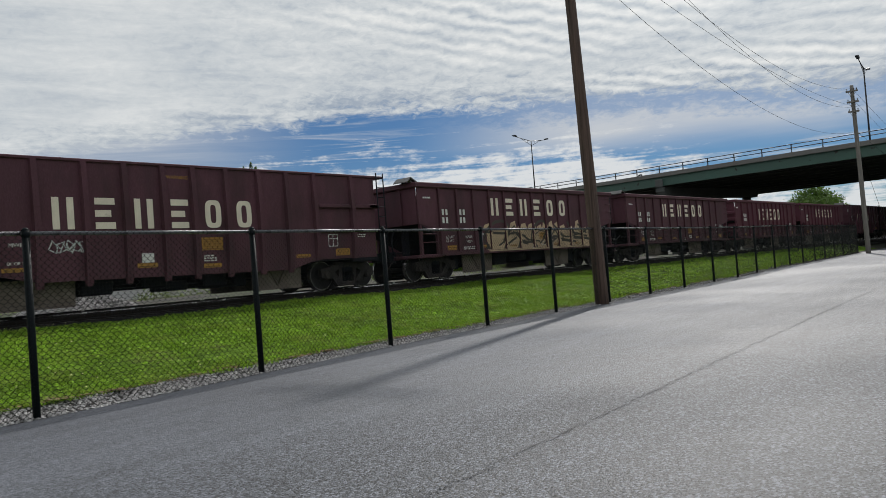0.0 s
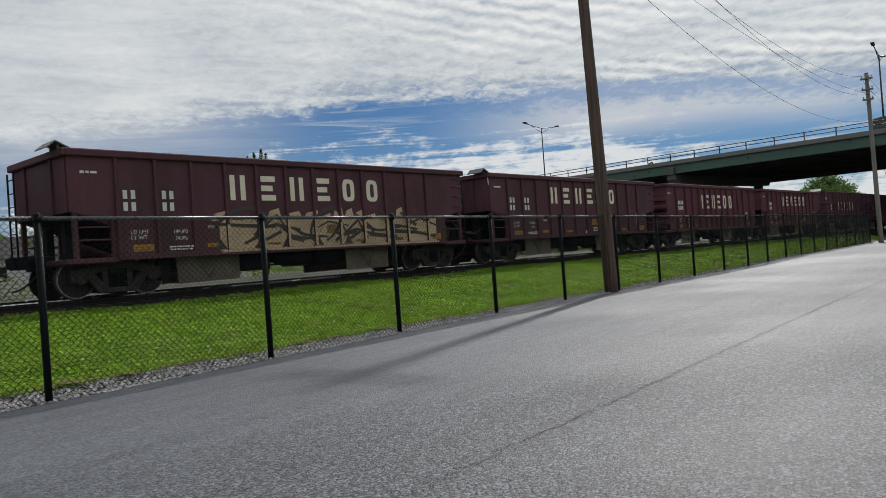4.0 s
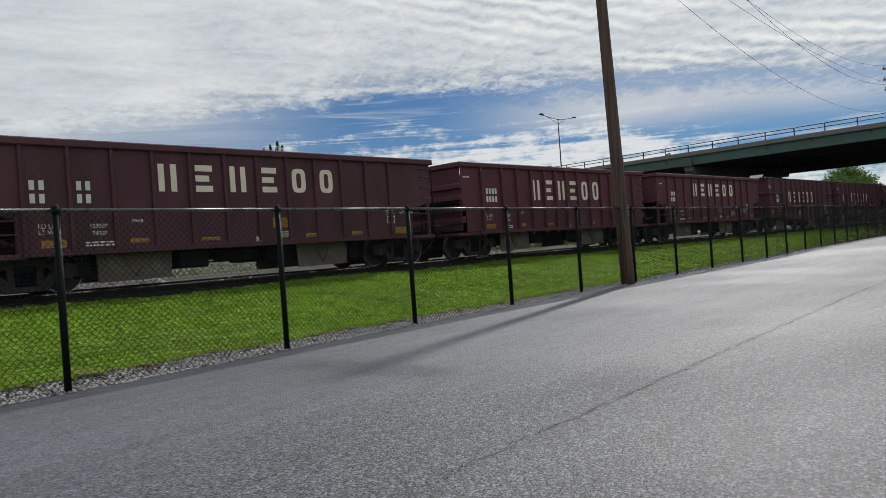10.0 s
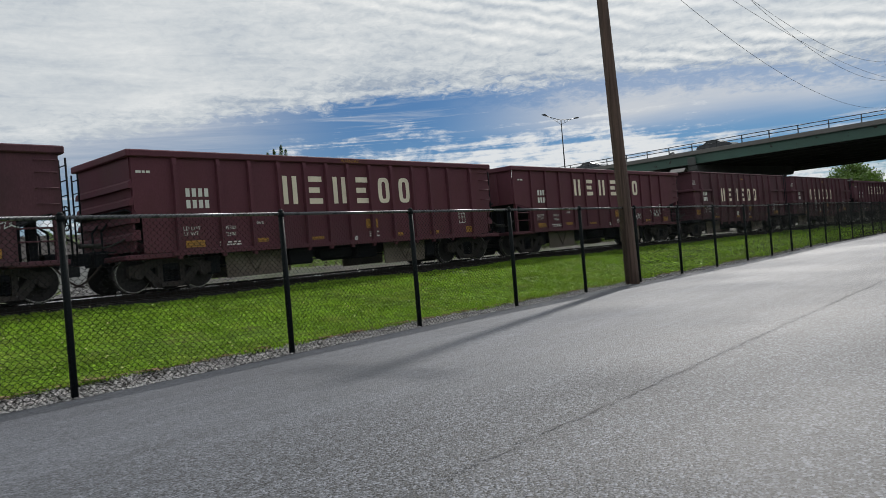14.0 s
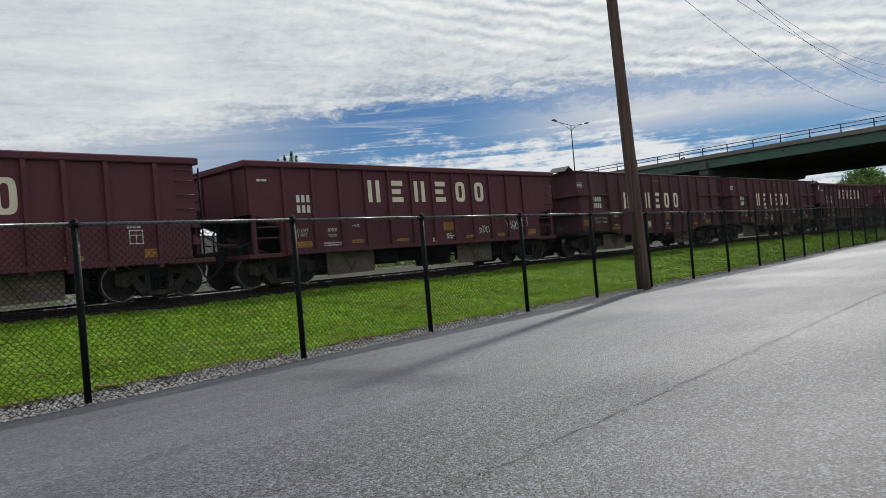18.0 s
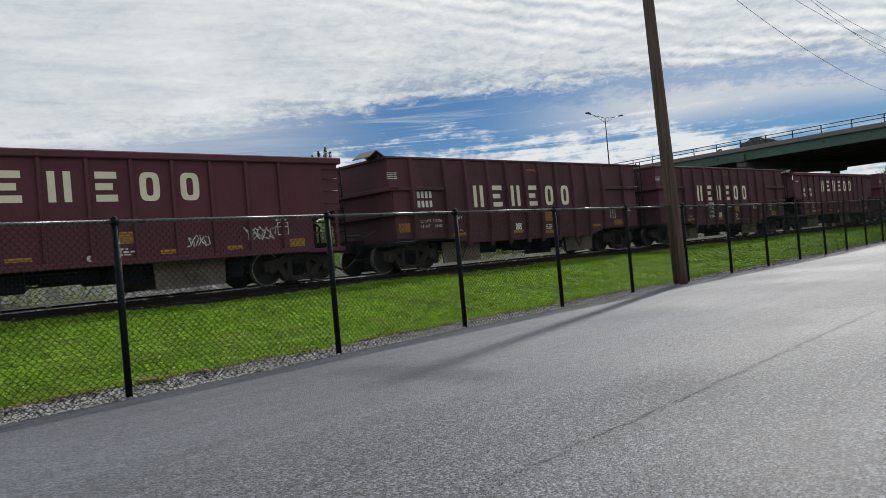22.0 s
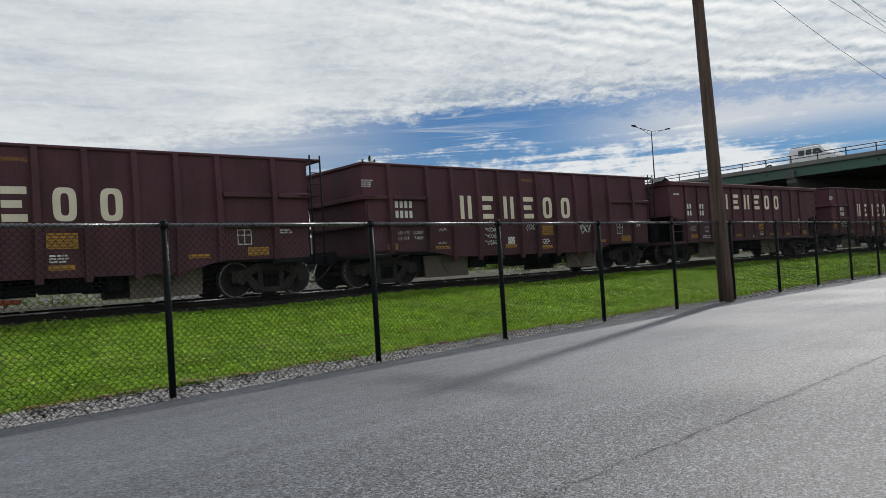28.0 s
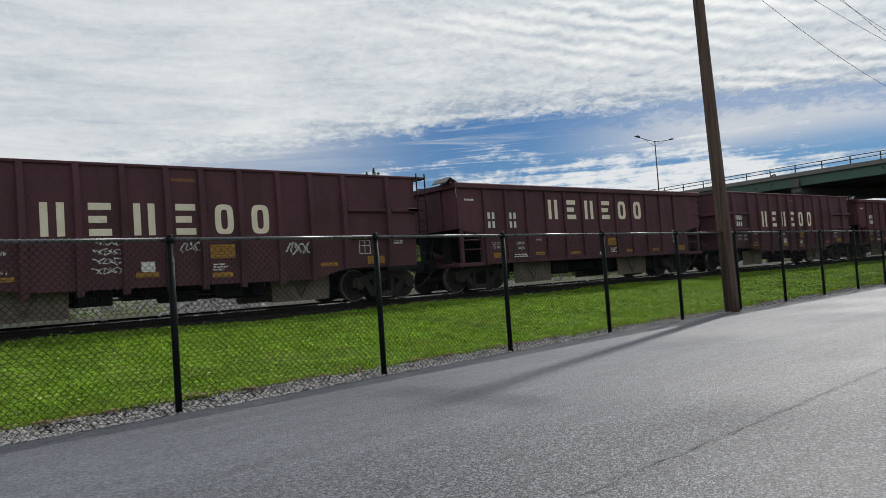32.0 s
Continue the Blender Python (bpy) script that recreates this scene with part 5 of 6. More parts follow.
def fence():
    f = thing("chain_link_fence", "black vinyl-coated chain-link fence along the asphalt lot", "fence")
    k0, k1 = -3, 19
    gp = Geo().tube((0, 0, -0.12), (0, 0, FH - 0.05), 0.042, seg=12)
    post = gp.mesh("post")
    post.materials.append(M["black"])
    cap = Geo().tube((0, 0, FH - 0.06), (0, 0, FH + 0.01), 0.05, seg=12).tube((0, 0, FH + 0.01), (0, 0, FH + 0.045), 0.05, 0.02, seg=12).mesh("post_cap")
    cap.materials.append(M["black"])
    rail = Geo().tube((0.045, 0, FH - 0.02), (STEP - 0.045, 0, FH - 0.02), 0.024, seg=10).mesh("top_rail")
    rail.materials.append(M["fencerail"])
    # the woven mesh of one panel: upright zigzag wires, each hooked round the next at its bends
    def net(pitch, rad):
        n = round(STEP / pitch)
        d = STEP / n
        g = Geo()
        z0, h = -0.03, d / 2
        rows = int((FH + 0.05 - z0) / h)
        bend = 0.007
        for i in range(2 * n):
            pts = []
            for k in range(rows + 1):
                right = (k + i) % 2
                x, y, z = (i + right) * d / 2, -0.038 + 0.004 * right, z0 + k * h
                pts += [(x, y, z - bend), (x, y, z + bend)]
            g.cable(pts, rad, 4)
        m = g.mesh("mesh_panel")
        m.materials.append(M["wire"])
        return m
    mesh = net(0.082, 0.0033)
    off = {1: 0.14, 2: -0.02, 3: 0.04, 6: -0.08, 7: -0.07, 8: 0.1, 9: 0.14, 10: 0.05, 11: 0.2, 12: 0.22, 13: 0.28, 14: 0.38, 15: 0.3, 16: 0.4, 17: 0.45, 18: 0.5, 19: 0.55}      # posts set a little off their marks
    for k in range(k0, k1 + 1):
        x = POST0 + STEP * k + off.get(k, 0)
        for nm, me in (("post", post), ("post_cap", cap)):
            o = part(nm, me, M["black"], f)
            o.location = (x, YF, rise(x))
        if k < k1:
            for nm, me in (("top_rail", rail), ("mesh_panel", mesh)):
                o = part(nm, me, M["black"], f)
                x2 = x + STEP + off.get(k + 1, 0) - off.get(k, 0)
                dz = rise(x2) - rise(x)
                o.matrix_basis = Matrix(((1 * (x2 - x) / STEP, 0, 0, x), (0, 1, 0, YF), (0, 0, 1, rise(x)), (0, 0, 0, 1)))
                o.rotation_euler = (0, -math.atan2(dz, x2 - x), 0)


fence()


# ---------------- poles and wires ----------------
def sag(a, b, drop, n=24):
    a, b = Vector(a), Vector(b)
    return [a.lerp(b, i / n) - Vector((0, 0, drop * 4 * (i / n) * (1 - i / n))) for i in range(n + 1)]


def utility_pole(name, base, top, r0, r1, mat, arms, label):
    p = thing(name, label, "utility pole", Matrix.Translation(base))
    v = Vector(top) - Vector(base)
    g = Geo()
    n, seg = 16, 18
    rnd = random.Random(int(base[0]))
    rings = []
    for i in range(n + 1):
        o = v * (i / n) - Vector((0, 0, 0.25 if i == 0 else 0))
        r = r0 + (r1 - r0) * i / n
        rings += [(o.x + r * (1 + rnd.uniform(-0.015, 0.015)) * math.cos(2 * math.pi * k / seg), o.y + r * (1 + rnd.uniform(-0.015, 0.015)) * math.sin(2 * math.pi * k / seg), o.z) for k in range(seg)]
    f = [(i * seg + k, i * seg + (k + 1) % seg, (i + 1) * seg + (k + 1) % seg, (i + 1) * seg + k) for i in range(n) for k in range(seg)]
    f += [tuple(range(n * seg, (n + 1) * seg)), tuple(range(seg))[::-1]]
    g.add(rings, f, True)
    part("pole_shaft", g, mat, p)
    for z, w in arms:
        c = v * (z / v.z)
        a = part("crossarm", Geo().box(c.x - 0.06 - 0.12, c.y - w / 2, z - 0.06, c.x + 0.06 - 0.12, c.y + w / 2, z + 0.06, 0.01), M["greywood"], p)
        for y in (-w / 2 + 0.08, -w / 6, w / 2 - 0.08):
            part("insulator", Geo().tube((c.x - 0.12, c.y + y, z + 0.06), (c.x - 0.12, c.y + y, z + 0.14), 0.02, seg=8).tube((c.x - 0.12, c.y + y, z + 0.12), (c.x - 0.12, c.y + y, z + 0.2), 0.045, 0.03, seg=10), M["steel"], a)
        g = Geo()
        for s in (-1, 1):
            g.tube((c.x - 0.2, c.y + s * w * 0.3, z - 0.06), (c.x - 0.1, c.y, z - 0.6), 0.015, seg=6)
        part("arm_brace", g, M["steel"], p)
    return p


NEAR_POLE = (17.85, 8.98, 0)
utility_pole("utility_pole", NEAR_POLE, (17.70, 9.19, 10.9), 0.185, 0.125, M["wood"], [(10.2, 2.42)], "tall brown weathered timber utility pole beside the fence")
FAR_POLE = (58.7, 7.95, 0.065)
utility_pole("utility_pole", FAR_POLE, (58.7, 8.07, 11.83), 0.165, 0.12, M["greywood"], [(11.35, 0.75), (10.6, 0.75), (9.92, 0.7)], "grey timber utility pole with three crossarms by the overpass")


def wire(pts, r, label="slack black overhead cable"):
    g = Geo().cable(pts, r, 6)
    return solid("overhead_cable", g, M["cable"], label, "cable", group="overhead cables")


wire(sag((17.72, 9.15, 9.63), (58.7, 8.05, 8.6), 1.75), 0.007)
wire(sag((17.6, 9.1, 10.2), (58.6, 8.0, 10.35), 0.82), 0.007)
wire(sag((17.6, 8.4, 10.35), (58.6, 7.8, 11.58), 1.48), 0.007)
wire(sag((17.6, 7.98, 10.4), (58.6, 7.5, 10.35), 1.85), 0.007)
wire(sag((58.7, 8.0, 11.55), (170, 7.2, 11.7), 1.5), 0.009)
wire(sag((58.7, 8.0, 10.75), (170, 7.2, 10.6), 1.5), 0.009)
wire(sag((58.7, 8.0, 8.6), (170, 7.2, 8.5), 1.3), 0.010)
wire([(58.75, 7.9, 7.15), (61.2, 6.6, 0.06)], 0.012, "taut guy wire with a pale guard")


# ---------------- the overpass ----------------
BA = 78.0
BD, BN = Vector((math.cos(radians(BA)), math.sin(radians(BA)), 0)), Vector((math.sin(radians(BA)), -math.cos(radians(BA)), 0))
BM = Matrix.Translation((80, 12, 0)) @ pose(0, 0, 0, 0, 0, BA)   # local x along the bridge, local -y across it, away from the lot
GRADE = 0.008


def overpass():
    b = thing("highway_overpass", "long steel-girder highway overpass with green fascia girder and concrete deck", "bridge", BM @ pose(0, 0, 0, 0, -math.degrees(GRADE)))
    W, ZD = 36.0, 10.13
    # local y: 0 at the near fascia, negative across the deck
    part("deck", Geo().box(-950, -W, ZD - 0.42, 950, 0.0, ZD - 0.12), M["concrete"], b, "concrete deck slab")
    part("road_surface", Geo().box(-950, -W + 0.5, ZD - 0.118, 950, -0.5, ZD - 0.07), M["asphalt"], b)
    for y0, y1 in ((-0.42, 0.06), (-W - 0.06, -W + 0.42)):
        part("kerb", Geo().box(-950, y0, ZD - 0.42, 950, y1, ZD + 0.05, 0.03), M["concrete"], b, "stained concrete edge beam")
    part("median", Geo().box(-950, -W / 2 - 0.3, ZD - 0.07, 950, -W / 2 + 0.3, ZD + 0.35, 0.03), M["concrete"], b)
    # girders
    for i, y in enumerate((-0.25, -4.1, -8.0, -12.0, -16.0, -20.0, -24.0, -28.0, -32.0, -35.75)):
        g = Geo()
        zb = 8.70
        g.box(-62, y - 0.015, zb, 62, y + 0.015, ZD - 0.42)
        g.box(-62, y - 0.2, zb - 0.03, 62, y + 0.2, zb + 0.02)
        g.box(-62, y - 0.18, ZD - 0.46, 62, y + 0.18, ZD - 0.42)
        # only the fascia is green; inner girders take the shade-darkened colour
        part("girder", g, M["green"] if i == 0 else M["darkconc"], b, "green-painted plate girder" if i == 0 else "plate girder coloured dark for the shade under the deck")
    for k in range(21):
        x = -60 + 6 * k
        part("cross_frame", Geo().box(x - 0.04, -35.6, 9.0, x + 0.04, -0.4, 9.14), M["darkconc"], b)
    # near railing
    for y in (-0.18, -W + 0.18):
        me = Geo().box(-0.05, -0.03, ZD + 0.05, -0.015, 0.03, ZD + 0.86).box(0.015, -0.03, ZD + 0.05, 0.05, 0.03, ZD + 0.86).box(-0.09, -0.07, ZD + 0.05, 0.09, 0.07, ZD + 0.08).mesh("railing_post")
        me.materials.append(M["darksteel"])
        for k in range(44):
            o = part("railing_post", me, M["darksteel"], b)
            o.location = (-62 + 3.05 * k, y, 0)
        for z in (0.5, 0.86):
            part("railing_bar", Geo().tube((-140, y, ZD + z), (140, y, ZD + z), 0.045, seg=8), M["darksteel"], b, "dark tubular railing bar")
    return b


overpass()


def pier(x):
    p = thing("bridge_pier", "dark concrete bridge pier with a capped crossbeam", "bridge pier", BM @ pose(x, 0, 0))
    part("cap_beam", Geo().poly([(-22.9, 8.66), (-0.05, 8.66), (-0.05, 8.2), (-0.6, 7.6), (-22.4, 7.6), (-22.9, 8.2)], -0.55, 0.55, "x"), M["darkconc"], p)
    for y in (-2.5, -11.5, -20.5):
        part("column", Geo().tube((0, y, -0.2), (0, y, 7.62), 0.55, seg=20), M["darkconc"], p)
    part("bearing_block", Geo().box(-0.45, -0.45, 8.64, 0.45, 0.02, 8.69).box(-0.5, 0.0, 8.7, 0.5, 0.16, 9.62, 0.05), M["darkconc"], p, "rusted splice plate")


pier(20.3)
pier(-24.0)


def embankment(x0, x1):
    g = Geo()
    v = []
    for x, k in ((x0, 1), (x1, 1)):
        v += [(x, 16, -0.4), (x, 0.2, 9.6), (x, -36.2, 9.6), (x, -52, -0.4)]
    g.add(v, [(0, 1, 5, 4), (1, 2, 6, 5), (2, 3, 7, 6), (0, 4, 7, 3), (0, 3, 2, 1), (4, 5, 6, 7)])
    ob = solid("approach_embankment", g, M["soil"], "grassed earth embankment carrying the highway; the near-side one is an unseen light block", "embankment", "structure")
    ob.matrix_basis = BM @ pose(0, 0, 0, 0, -math.degrees(GRADE))


embankment(66, 950)
# out of view, added to cut the skylight reaching cars under the overpass
embankment(-950, -14)


def street_lamp(x, h, turn):
    """A twin-arm lamp in the median."""
    p = thing("street_lamp", "twin-arm highway street lamp on a slim dark pole", "street lamp", BM @ pose(x, -16.0, 10.3 + x * GRADE, 0, 0, turn))
    part("pole", Geo().tube((0, 0, -0.1), (0, 0, h), 0.11, 0.07, seg=12), M["darksteel"], p)
    part("base", Geo().box(-0.25, -0.25, -0.1, 0.25, 0.25, 0.15, 0.03), M["concrete"], p)
    for s in (-1, 1):
        part("arm", Geo().path([(0, 0, h - 0.05), (0, s * 1.8, h + 0.12), (0, s * 3.8, h + 0.42)], 0.05).path([(0, 0, h - 0.8), (0, s * 2.6, h + 0.2)], 0.03).path([(0, s * 0.9, h - 0.42), (0, s * 0.9, h + 0.05)], 0.02).path([(0, s * 1.7, h - 0.1), (0, s * 1.7, h + 0.1)], 0.02), M["darksteel"], p)
        g = Geo().poly([(s * 3.6, h + 0.36), (s * 4.45, h + 0.48), (s * 4.55, h + 0.60), (s * 4.1, h + 0.68), (s * 3.6, h + 0.52)], -0.17, 0.17, "x")
        part("lamp_head", g, M["darksteel"], p)
    return p


street_lamp(53.5, 10.2, 3)
street_lamp(3.1, 9.9, 12)


def scrap_tyre(x):
    """A worn tyre left leaning behind the kerb."""
    n, m = 20, 8
    g = Geo()
    v = []
    for i in range(n):
        a = 2 * math.pi * i / n
        for j in range(m):
            b = 2 * math.pi * j / m
            r = 0.25 + 0.075 * math.cos(b)
            v.append((r * math.cos(a), 0.09 * math.sin(b), 0.325 + r * math.sin(a)))
    g.add(v, [(i * m + j, ((i + 1) % n) * m + j, ((i + 1) % n) * m + (j + 1) % m, i * m + (j + 1) % m) for i in range(n) for j in range(m)], True)
    ob = solid("scrap_tyre", g, M["tyre"], "black scrap tyre standing behind the bridge kerb", "tyre")
    ob.matrix_basis = BM @ pose(x, -0.6, 10.09 + x * GRADE, 52)


scrap_tyre(23.4)


# ---------------- vehicles on the overpass ----------------
def profile_car(name, outline, glass, width, paint, label, rack=False):
    """A vehicle seen from the side: a body outline, side windows, wheels, lamps. Local x is forward."""
    c = thing(name, label, name, group="vehicles on the overpass")
    w = width / 2
    g = Geo()
    n = len(outline)
    # the cabin narrows towards the roof
    zmax = max(z for _, z in outline)
    v = []
    for s in (-1, 1):
        for x, z in outline:
            k = 1.0 if z < 0.95 else 1 - 0.16 * (z - 0.95) / max(0.2, zmax - 0.95)
            v.append((x, s * w * k, z))
    g.add(v, [tuple(range(n)), tuple(range(2 * n - 1, n - 1, -1))] + [(i, n + i, n + (i + 1) % n, (i + 1) % n) for i in range(n)])
    part("body", g, paint, c)
    for quad in glass:
        for s in (-1, 1):
            g = Geo()
            g.add([(x, s * (w * (1.0 if z < 0.95 else 1 - 0.16 * (z - 0.95) / max(0.2, zmax - 0.95)) + 0.008), z) for x, z in quad], [tuple(range(len(quad)))])
            part("window", g, M["glass"], c)
    xs = [p[0] for p in outline]
    x0, x1 = min(xs), max(xs)
    for x in (x0 + 0.85, x1 - 0.9):
        for s in (-1, 1):
            t = part("wheel", Geo().tube((x, s * (w - 0.2), 0.32), (x, s * (w + 0.01), 0.32), 0.32, seg=18), M["tyre"], c)
            part("rim", Geo().tube((x, s * (w + 0.005), 0.32), (x, s * (w + 0.02), 0.32), 0.19, seg=14), M["steel"], t)
    for s in (-1, 1):
        part("headlight", Geo().box(x1 - 0.06, s * w * 0.72 - 0.16, 0.6, x1 + 0.01, s * w * 0.72 + 0.16, 0.75, 0.02), M["steel"], c)
        part("tail_light", Geo().box(x0 - 0.01, s * w * 0.78 - 0.1, 0.68, x0 + 0.05, s * w * 0.78 + 0.1, 0.86, 0.02), M["orange"], c)
    if rack:
        g = Geo()
        for x in (x0 + 0.4, x0 + 1.7, x0 + 3.0):
            g.tube((x, -w * 0.8, zmax), (x, -w * 0.8, zmax + 0.18), 0.02, seg=6).tube((x, w * 0.8, zmax), (x, w * 0.8, zmax + 0.18), 0.02, seg=6).tube((x, -w * 0.8, zmax + 0.18), (x, w * 0.8, zmax + 0.18), 0.02, seg=6)
        for y in (-0.5, -0.1):
            g.tube((x0 + 0.1, y, zmax + 0.22), (x0 + 3.4, y, zmax + 0.22), 0.03, seg=6)
        part("ladder_rack", g, M["steel"], c, "roof rack with a ladder")
    return c


SEDAN = [(-2.25, 0.3), (-2.3, 0.75), (-2.1, 0.98), (-1.55, 1.03), (-0.95, 1.40), (0.25, 1.43), (1.05, 1.02), (2.0, 0.88), (2.3, 0.62), (2.3, 0.3)]
SEDAN_G = [[(-1.35, 1.04), (-0.9, 1.34), (-0.3, 1.37), (-0.3, 1.02)], [(-0.22, 1.02), (-0.22, 1.37), (0.22, 1.37), (0.85, 1.02)]]
SUV = [(-2.25, 0.35), (-2.3, 0.95), (-2.15, 1.1), (-1.9, 1.68), (-1.2, 1.76), (0.5, 1.72), (1.15, 1.12), (2.15, 1.0), (2.32, 0.7), (2.3, 0.35)]
SUV_G = [[(-2.0, 1.1), (-1.82, 1.58), (-1.1, 1.66), (-1.1, 1.1)], [(-1.02, 1.1), (-1.02, 1.66), (-0.2, 1.66), (-0.2, 1.1)], [(-0.12, 1.1), (-0.12, 1.66), (0.42, 1.63), (0.95, 1.1)]]
PICKUP = [(-2.75, 0.42), (-2.8, 1.1), (-2.7, 1.15), (-2.55, 1.72), (-0.75, 1.78), (0.55, 1.76), (1.1, 1.16), (2.55, 1.05), (2.75, 0.75), (2.7, 0.42)]
PICKUP_G = [[(-2.5, 1.2), (-2.4, 1.62), (-0.95, 1.66), (-0.95, 1.2)], [(-0.7, 1.16), (-0.7, 1.68), (0.45, 1.68), (0.9, 1.16)]]
VAN = [(-2.75, 0.35), (-2.8, 1.2), (-2.7, 2.05), (-2.5, 2.12), (1.0, 2.10), (1.75, 1.25), (2.6, 1.05), (2.78, 0.7), (2.75, 0.35)]
VAN_G = [[(-0.7, 1.25), (-0.7, 1.85), (0.0, 1.85), (0.0, 1.25)], [(0.12, 1.25), (0.12, 1.85), (0.9, 1.85), (1.35, 1.25)], [(-1.6, 1.25), (-1.6, 1.85), (-0.85, 1.85), (-0.85, 1.25)]]
TRAFFIC = []


def traffic():
    kinds = {"sedan": ("car", SEDAN, SEDAN_G, 1.78, "cardark", "dark sedan driving along the overpass", False),
             "whitesedan": ("car", SEDAN, SEDAN_G, 1.78, "carwhite", "white sedan driving along the overpass", False),
             "suv": ("car", SUV, SUV_G, 1.85, "cargrey", "grey sport-utility car driving along the overpass", False),
             "pickup": ("pickup_truck", PICKUP, PICKUP_G, 1.95, "cargrey", "grey-green pickup truck with a cap over its bed", False),
             "van": ("van", VAN, VAN_G, 1.95, "carwhite", "white work van with a ladder rack", True)}
    # kind, where it is along the bridge at a time
    plan = [("suv", 25.2, 3.0, 0), ("sedan", 22.8, 6.0, 0), ("sedan", 19.3, 7.8, 0), ("pickup", 21.7, 11.4, 0), ("suv", 5.4, 11.4, 0), ("whitesedan", 14.4, 12.6, 0), ("sedan", 19.0, 14.0, 0), ("sedan", 38.0, 14.0, 0),
            ("suv", 17.7, 21.0, 0), ("sedan", 19.7, 22.0, 0), ("suv", 27.0, 23.0, 0), ("van", 19.3, 28.0, 0), ("sedan", 17.4, 27.5, 0), ("suv", 35.6, 30.0, 0)]
    first = {}
    for kind, s, t, lane in plan:
        nm, out, gl, w, paint, label, rack = kinds[kind]
        if kind not in first:
            first[kind] = profile_car(nm, out, gl, w, M[paint], label, rack)
            ob = first[kind]
        else:
            ob = copy_thing(first[kind], Matrix())
        TRAFFIC.append((ob, s, t))


traffic()


# ---------------- trees ----------------
def tree(name, x, y, h, spread, seed, mat, z=0.6, clumps=90, leaves=26, leaf=0.22, label="leafy green tree beyond the railway"):
    rnd = random.Random(seed)
    t = thing(name, label, "tree", Matrix.Translation((x, y, z)))
    g = Geo()
    g.tube((0, 0, -0.2), (0.1, 0.05, h * 0.35), h * 0.03, h * 0.02, 10)
    limbs = []
    for i in range(9):
        a = 2 * math.pi * i / 9 + rnd.uniform(-0.3, 0.3)
        b = Vector((0.1, 0.05, h * rnd.uniform(0.25, 0.5)))
        e = Vector((math.cos(a) * spread * rnd.uniform(0.4, 0.85), math.sin(a) * spread * rnd.uniform(0.4, 0.85), h * rnd.uniform(0.55, 0.92)))
        m = b.lerp(e, 0.5) + Vector((0, 0, h * 0.05))
        g.tube(b, m, h * 0.014, h * 0.009, 7)
        g.tube(m, e, h * 0.009, h * 0.003, 6)
        limbs.append((m, e))
    g.tube((0.1, 0.05, h * 0.35), (0.05, 0.1, h * 0.9), h * 0.02, h * 0.005, 8)
    limbs.append((Vector((0.1, 0.05, h * 0.5)), Vector((0, 0, h * 0.96))))
    part("trunk", g, M["bark"], t)
    g = Geo()
    v, f = [], []
    for i in range(clumps):
        a, b = rnd.choice(limbs)
        c = a.lerp(b, rnd.uniform(0.25, 1.05)) + Vector((rnd.gauss(0, 1), rnd.gauss(0, 1), rnd.gauss(0, 0.8))) * spread * 0.16
        r = spread * rnd.uniform(0.10, 0.22)
        for j in range(leaves):
            d = Vector((rnd.gauss(0, 1), rnd.gauss(0, 1), rnd.gauss(0, 0.8)))
            p = c + d * r * 0.6
            u = Vector((rnd.gauss(0, 1), rnd.gauss(0, 1), rnd.gauss(0, 1))).normalized()
            w = u.orthogonal().normalized()
            s = leaf * rnd.uniform(0.6, 1.3)
            k = len(v)
            v += [p - u * s, p + w * s * 0.5, p + u * s, p - w * s * 0.5]
            f.append((k, k + 1, k + 2, k + 3))
    g.add(v, f)
    part("crown", g, mat, t)
    return t


tree("tree", 137, 26.0, 9.2, 6.0, 1, M["leaf"], z=0.6, clumps=330, leaves=44, leaf=0.26)
def spire_tree(x, y, z, tops, seed, mat):
    """A narrow upright tree whose crown ends in several pointed leaders."""
    rnd = random.Random(seed)
    t = thing("tree", "narrow upright dark-green tree beyond the railway", "tree", Matrix.Translation((x, y, z)))
    g = Geo().tube((0, 0, -0.2), (0, 0, 4.5), 0.2, 0.12, 10)
    v, f = [], []
    for dx, h in tops:
        g.tube((0, 0, 3.5), (dx, 0, h), 0.08, 0.015, 6)
        for i in range(1300):
            u = rnd.random() ** 0.8
            r = 0.08 + 0.8 * (1 - u) ** 0.8
            a = rnd.uniform(0, 6.283)
            p = Vector((dx * (0.3 + 0.7 * u) + r * rnd.random() * math.cos(a), r * rnd.random() * math.sin(a), 2.5 + (h - 2.5) * u))
            d = Vector((rnd.gauss(0, 0.5), rnd.gauss(0, 0.5), 1)).normalized()
            w = d.orthogonal().normalized()
            s = rnd.uniform(0.07, 0.15)
            k = len(v)
            v += [p - d * s, p + w * s * 0.45, p + d * s, p - w * s * 0.45]
            f.append((k, k + 1, k + 2, k + 3))
    part("trunk", g, M["bark"], t)
    part("crown", Geo().add(v, f), mat, t)


spire_tree(36.0, 45.3, 0.7, ((-1.1, 9.0), (-0.5, 9.3), (0.2, 9.65), (0.65, 9.35)), 2, M["leaf"])
for k, (x, y, h, s) in enumerate(((11.5, 57, 6.8, 3.2), (16.5, 58, 6.4, 3.0), (5.5, 60, 7.5, 3.5), (48, 62, 6.0, 3.0), (62, 70, 7.0, 3.5), (-6, 55, 7.0, 3.4))):
    tree("tree", x, y, h, s, 20 + k, M["leaf2"] if k % 2 else M["leaf"], clumps=70, leaves=24, leaf=0.2)


